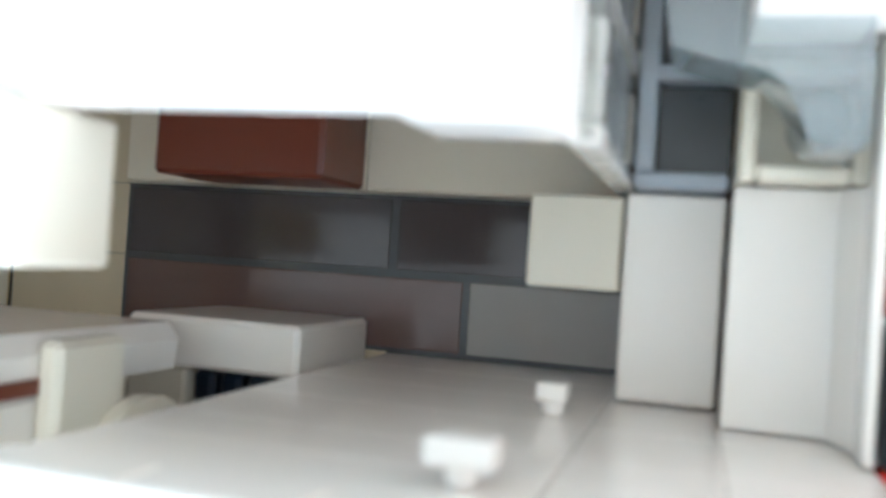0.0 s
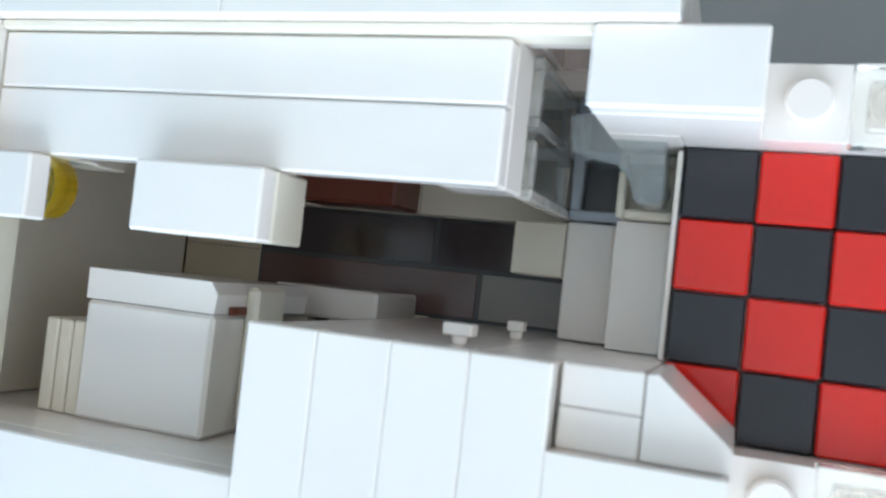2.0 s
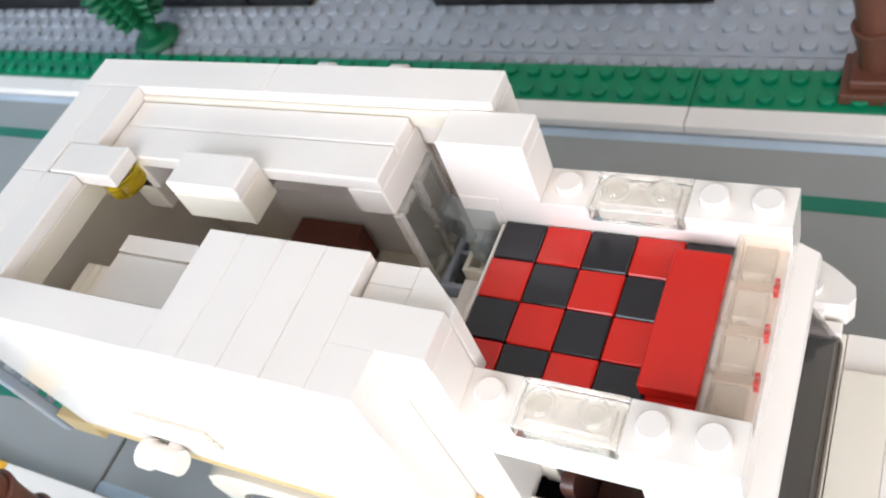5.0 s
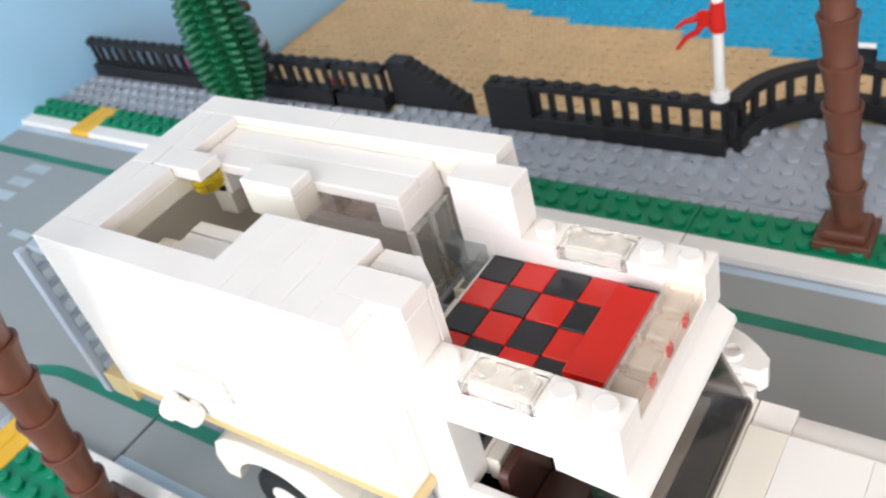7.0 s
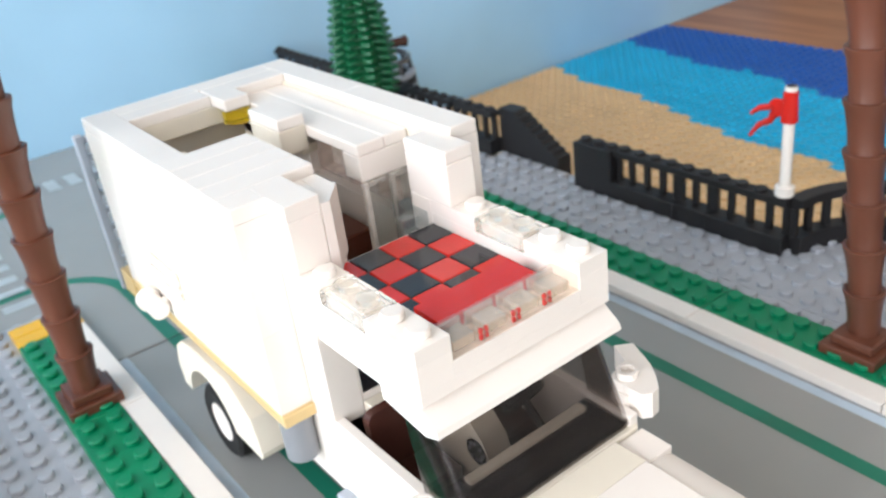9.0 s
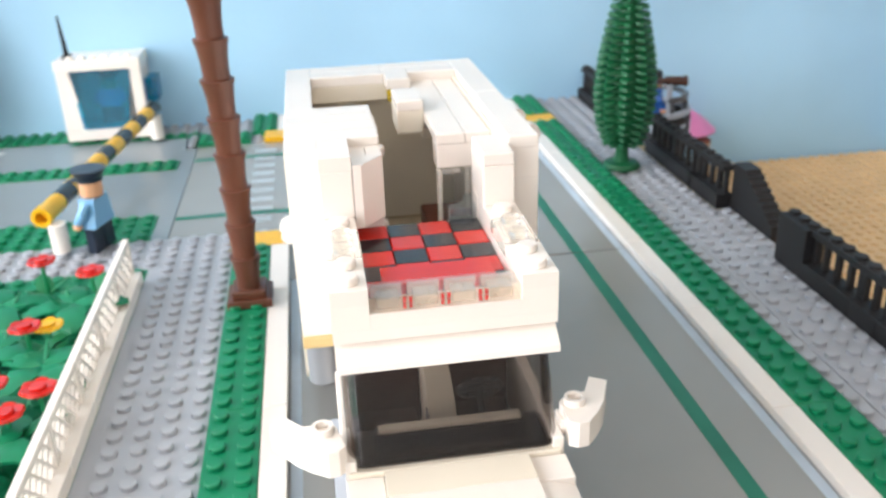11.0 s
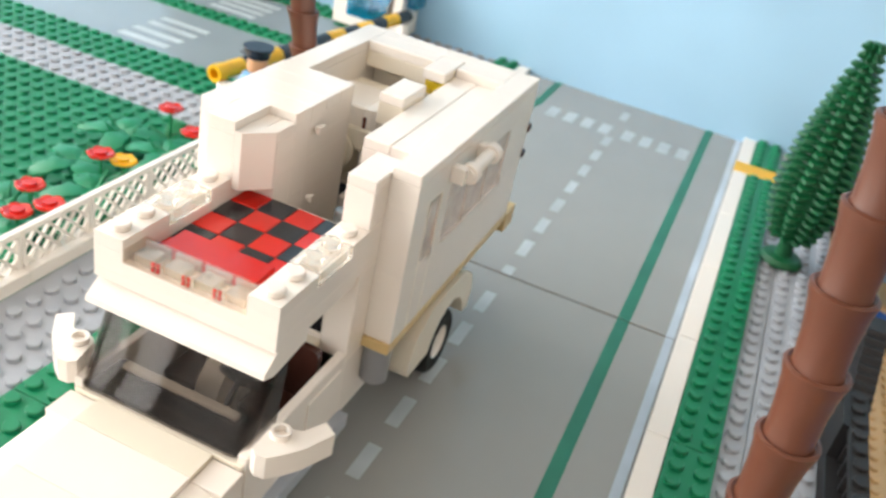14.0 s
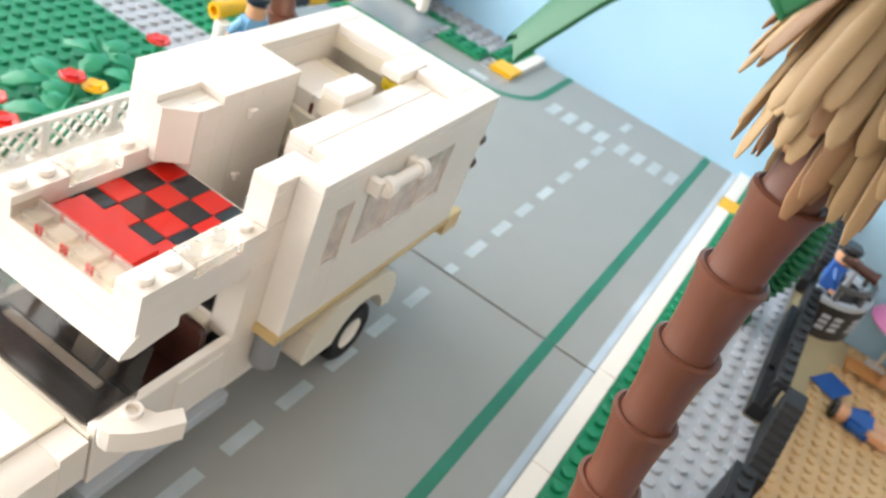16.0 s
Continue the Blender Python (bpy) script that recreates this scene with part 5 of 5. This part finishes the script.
tube(bm, [(-0.7, 0, 3.6), (-0.95, 0.05, 3.2), (-1.4, -0.05, 2.95), (-1.85, 0, 2.35)], [0.2, 0.16, 0.13, 0.08], 8)
part("pennant", bm, RED, fg, "red forked pennant")
bm = bm_new()
cyl(bm, (0, 0, 4.68), 0.26, 0.22, n=14)
part("cap", bm, WHITE, fg)


# ---------------------------------------------------------------- booth, barrier and figures
bo = thing("booth", -45.1, -18.9, 0.4, "white booth with a blue clear window by the side road", "booth")
part("base", one(box, -1.8, 1.8, -3.1, 3.1, 0.0, 0.9, 0.04), WHITE, bo)
for y0, y1 in ((-3.1, -2.3), (2.3, 3.1)):
    part("post", one(box, -1.8, 1.8, y0, y1, 0.9, 5.4, 0.04), WHITE, bo)
part("roof", one(box, -1.9, 1.9, -3.15, 3.15, 5.4, 6.2, 0.04), WHITE, bo)
bm = bm_new()
v = [(1.5, -2.3, 5.4), (1.5, 2.3, 5.4), (2.1, 1.7, 0.95), (2.1, -1.7, 0.95)]
raw(bm, v + [(a - 0.15, b, c) for a, b, c in v], [[0, 1, 2, 3], [7, 6, 5, 4], [0, 4, 5, 1], [1, 5, 6, 2], [2, 6, 7, 3], [3, 7, 4, 0]])
part("pane", bm, BLUEGLASS, bo, "blue clear sloping pane")
part("side_pane", one(box, -1.0, 1.0, 3.1, 4.0, 2.6, 4.4, 0.04), BLUEGLASS, bo)
bm = bm_new()
tube(bm, [(0.6, -2.3, 6.15), (0.6, -2.3, 6.5), (0.6, -2.3, 6.52), (0.6, -2.45, 9.4)], [0.42, 0.38, 0.2, 0.08], 10)
part("aerial", bm, BLACK, bo)
for k in range(6):
    bm = bm_new()
    lathe(bm, [(0.3, 6.18), (0.3, 6.42), (0.18, 6.42), (0.18, 6.2)], (1.3, -2.0 + k * 0.85, 0), 12)
    part("roof_stud", bm, WHITE, bo)
part("slanted_post", one(prism, [(-3.1, 5.4), (-2.2, 5.4), (-1.5, 0.9), (-3.1, 0.9)], 1.45, 1.82, "x"), WHITE, bo)
part("back_wall", one(box, -1.8, -1.5, -2.3, 2.3, 0.9, 5.4, 0.02), WHITE, bo)

br = thing("barrier", -21.5, -17.55, 0.2, "yellow and black striped barrier pole across the side road", "barrier")
bm = bm_new()
cyl(bm, (0, 0, 0), 0.5, 1.7, n=16)
part("post", bm, WHITE, br)
bm = bm_new()
cyl(bm, (-21.7, 2.25, 0), 0.5, 1.9, n=16)
part("post", bm, WHITE, br)
a, b = Vector((-0.5, -0.6, 2.15)), Vector((-21.7, 2.35, 2.5))
d = (b - a).normalized()
u, w = d.cross(Vector((0, 0, 1))).normalized(), d.cross(Vector((0, 0, 1))).normalized().cross(d)
bm = bm_new()
ring = [(r, h) for r, h in ((0.56, 0.0), (0.56, -0.7), (0.34, -0.7), (0.34, 0.0))]
v = [a + d * h + (u * math.cos(math.tau * i / 18) + w * math.sin(math.tau * i / 18)) * r for r, h in ring for i in range(18)]
raw(bm, [tuple(p) for p in v], [[18 * q + i, 18 * q + (i + 1) % 18, 18 * (q + 1) + (i + 1) % 18, 18 * (q + 1) + i] for q in range(3) for i in range(18)])
part("socket", bm, YELLOW, br, "open hollow yellow end of the pole")
part("bore", one(tube, [tuple(a + d * 0.02), tuple(a + d * 0.06)], 0.5, 14), BLACK, br)
for k in range(12):
    bm = bm_new()
    tube(bm, [a + (b - a) * (k / 12), a + (b - a) * ((k + 1) / 12)], 0.52, 14)
    part("stripe", bm, YELLOW if k % 2 == 0 else BLACK, br)


def figure(x, y, z, turn, torso, legs, hat, label, lying=False, hair=False):
    """A plain toy figure as one mesh."""
    bm = bm_new()
    box(bm, -0.28, 0.3, -0.98, -0.04, 0.0, 1.5, 0.05, 1)
    box(bm, -0.28, 0.3, 0.04, 0.98, 0.0, 1.5, 0.05, 1)
    prism(bm, [(-1.0, 1.5), (1.0, 1.5), (0.7, 3.1), (-0.7, 3.1)], -0.45, 0.45, "x", mat=0)
    for s in (-1, 1):
        tube(bm, [(0, s * 0.8, 2.9), (0.1, s * 1.15, 2.4), (0.45, s * 1.2, 1.85)], [0.3, 0.27, 0.22], 8, 0)
        cyl(bm, (0.45, s * 1.2, 1.55), 0.24, 0.3, n=10, mat=2)
    cyl(bm, (0, 0, 3.1), 0.62, 1.05, n=18, b=0.12, mat=2)
    if hat is not None:
        if hair:
            cyl(bm, (-0.06, 0, 3.75), 0.74, 0.65, n=16, b=0.2, mat=3)
        else:
            cyl(bm, (0, 0, 4.0), 0.7, 0.25, n=18, mat=3)
            cyl(bm, (0, 0, 4.2), 0.68, 0.5, n=18, r2=0.95, mat=3)
            box(bm, 0.5, 1.1, -0.5, 0.5, 4.0, 4.1, 0.02, 3)
    if lying:
        for v in bm.verts:
            v.co = Matrix.Rotation(radians(-90), 4, "Y") @ v.co
    ob = whole("toy_figure", bm, [torso, legs, SKIN, hat or BLACK], label, "toy figure", "toy figures")
    ob.location, ob.rotation_euler = (x * U, y * U, z * U), (0, 0, radians(turn))
    return ob


figure(-21.6, -15.4, 0.2, 250, PALEBLUE, NAVY, NAVY, "plain toy figure in light blue with a navy cap")
figure(-44.9, -18.6, 1.4, 0, PALEBLUE, NAVY, NAVY, "plain toy figure behind the blue pane of the booth").scale = (0.85, 0.85, 0.85)
# lookout with its half-round black tub that juts out over the beach
lo = thing("lookout", -33.0, 21.0, 0.2, "half-round black lookout tub with a grey clear cockpit", "lookout")
half = [(2.9 * math.cos(radians(a)), 2.9 * math.sin(radians(a))) for a in range(0, 181, 12)]
inner = [(2.45 * math.cos(radians(a)), 2.45 * math.sin(radians(a))) for a in range(180, -1, -12)]
part("tub_floor", one(prism, half + [(-2.9, -0.4), (2.9, -0.4)], 0.0, 0.8), FENCE, lo)


def half_ring(lo, hi):
    bm = bm_new()
    n = len(half)
    v = [(x, y, z) for ring in (half, inner[::-1]) for z in (lo, hi) for x, y in ring]
    f = []
    for i in range(n - 1):
        f += [[i, i + 1, n + i + 1, n + i], [2 * n + i, 3 * n + i, 3 * n + i + 1, 2 * n + i + 1], [n + i, n + i + 1, 3 * n + i + 1, 3 * n + i], [i, 2 * n + i, 2 * n + i + 1, i + 1]]
    f += [[0, n, 3 * n, 2 * n], [n - 1, 3 * n - 1, 4 * n - 1, 2 * n - 1]]
    raw(bm, v, f)
    return bm


bm = half_ring(0.8, 2.3)
part("tub_wall", bm, FENCE, lo)
for a in (18, 34, 62, 78):
    m = Matrix.Rotation(radians(a), 4, "Z")
    for zz in (0.7, 1.1, 1.5):
        part("mark", one(box, 2.86, 2.94, -0.28, 0.28, zz, zz + 0.26, 0.01, 0, m), MGREY, lo, "pale grey window mark")
bm = half_ring(2.32, 2.62)
part("rim", bm, MGREY, lo, "bluish grey rim")
bm = bm_new()
arc = [(2.5 * math.cos(radians(a)), 2.5 * math.sin(radians(a)), 3.5) for a in range(10, 171, 10)]
tube(bm, arc, 0.2, 8)
for a in (15, 55, 90, 125, 165):
    tube(bm, [(2.6 * math.cos(radians(a)), 2.6 * math.sin(radians(a)), 2.6), (2.5 * math.cos(radians(a)), 2.5 * math.sin(radians(a)), 3.5)], 0.16, 6)
part("cockpit_frame", bm, DGREY, lo, "dark cockpit frame")
figure(-32.9, 21.1, 1.05, 90, BLUE, MGREY, BLACK, "plain toy figure in blue with black hair in the lookout", hair=True)

tl = thing("telescope", -31.5, 21.9, 1.0, "dark brown telescope on a grey stand in the lookout", "telescope")
bm = bm_new()
tube(bm, [(0.1, -1.1, 4.0), (0.0, -0.4, 3.95), (0.0, -0.39, 3.95), (-0.15, 0.9, 3.8), (-0.17, 1.1, 3.78)], [0.2, 0.22, 0.3, 0.34, 0.42], 14)
part("tube", bm, DARKBROWN, tl)
bm = bm_new()
tube(bm, [(0, -0.1, 0.0), (0, -0.1, 3.8)], 0.2, 10)
cyl(bm, (0, -0.1, 0), 0.45, 0.3, n=14)
part("stand", bm, MGREY, tl)

# people-shaped toys and things down on the sand
figure(-36.0, 30.9, BZ + 0.66, 90, BLUE, SKIN, BLACK, "plain toy figure in blue lying on the sand", lying=True, hair=True)
figure(-42.7, 30.0, BZ + 0.86, 60, LOUNGE, SKIN, BROWN, "plain toy figure with reddish brown hair on the sun lounger", hair=True).scale = (1, 1, 0.7)
tw = thing("beach_towel", -39.1, 26.4, BZ + 0.21, "blue beach towel spread on the sand", "towel")
tw.rotation_euler.z = radians(151)
part("cloth", one(box, -1.3, 1.3, -1.05, 1.05, 0.0, 0.12, 0.03), BLUE, tw)
bg = thing("beach_bag", -35.4, 31.9, BZ + 0.21, "red beach bag standing on the sand", "bag")
bm = bm_new()
box(bm, -0.6, 0.6, -0.35, 0.35, 0.0, 0.8, 0.1)
part("body", bm, RED, bg)
bm = bm_new()
tube(bm, [(-0.35, 0, 0.75), (-0.25, 0, 1.1), (0.25, 0, 1.1), (0.35, 0, 0.75)], 0.07, 6)
part("handle", bm, RED, bg)
sl = thing("sun_lounger", -42.6, 28.6, BZ + 0.21, "orange-tan slatted sun lounger on the sand", "sun lounger")
for k in range(4):
    part("slat", one(box, -0.85 + k * 0.45, -0.5 + k * 0.45, -1.9, 1.9, 0.5, 0.65, 0.02), LOUNGE, sl)
for x in (-0.7, 0.75):
    for y in (-1.7, 1.6):
        part("leg", one(box, x - 0.1, x + 0.1, y, y + 0.2, 0.0, 0.5, 0.02), LOUNGE, sl)
um = thing("parasol", -44.7, 29.0, BZ + 0.21, "pink parasol standing beside the sun lounger", "parasol")
bm = bm_new()
lathe(bm, [(0.05, 5.9), (0.8, 5.7), (1.7, 5.1), (2.8, 4.1), (2.75, 4.0), (1.65, 4.95), (0.75, 5.55), (0.05, 5.75)], n=14)
part("canopy", bm, PINK, um)
bm = bm_new()
tube(bm, [(0, 0, 0), (0, 0, 6.0)], 0.14, 8)
cyl(bm, (0, 0, 0), 0.8, 0.3, n=14)
part("pole", bm, WHITE, um)

# small board on the curved fence, and wave crests on the sea
cp = thing("sign_board", 4.6, 24.75, 2.72, "small white board with a black back on the curved fence", "sign")
part("board", one(box, -0.5, 0.75, -0.1, 0.1, 0.0, 0.95, 0.03), WHITE, cp)
part("backing", one(box, -0.58, 0.83, -0.2, -0.105, 0.0, 0.8, 0.03), BLACK, cp, "black backing")
for x, y in ((-6.7, 63.9), (-9.1, 63.3)):
    wv = thing("wave_tile", x, y, BZ + 0.21, "white wave crest tile on the dark blue sea", "wave", "wave crests")
    part("crest", one(prism, [(-0.6, 0.0), (0.6, 0.0), (0.35, 0.4), (-0.2, 0.5)], -0.45, 0.45, "y"), WHITE, wv)
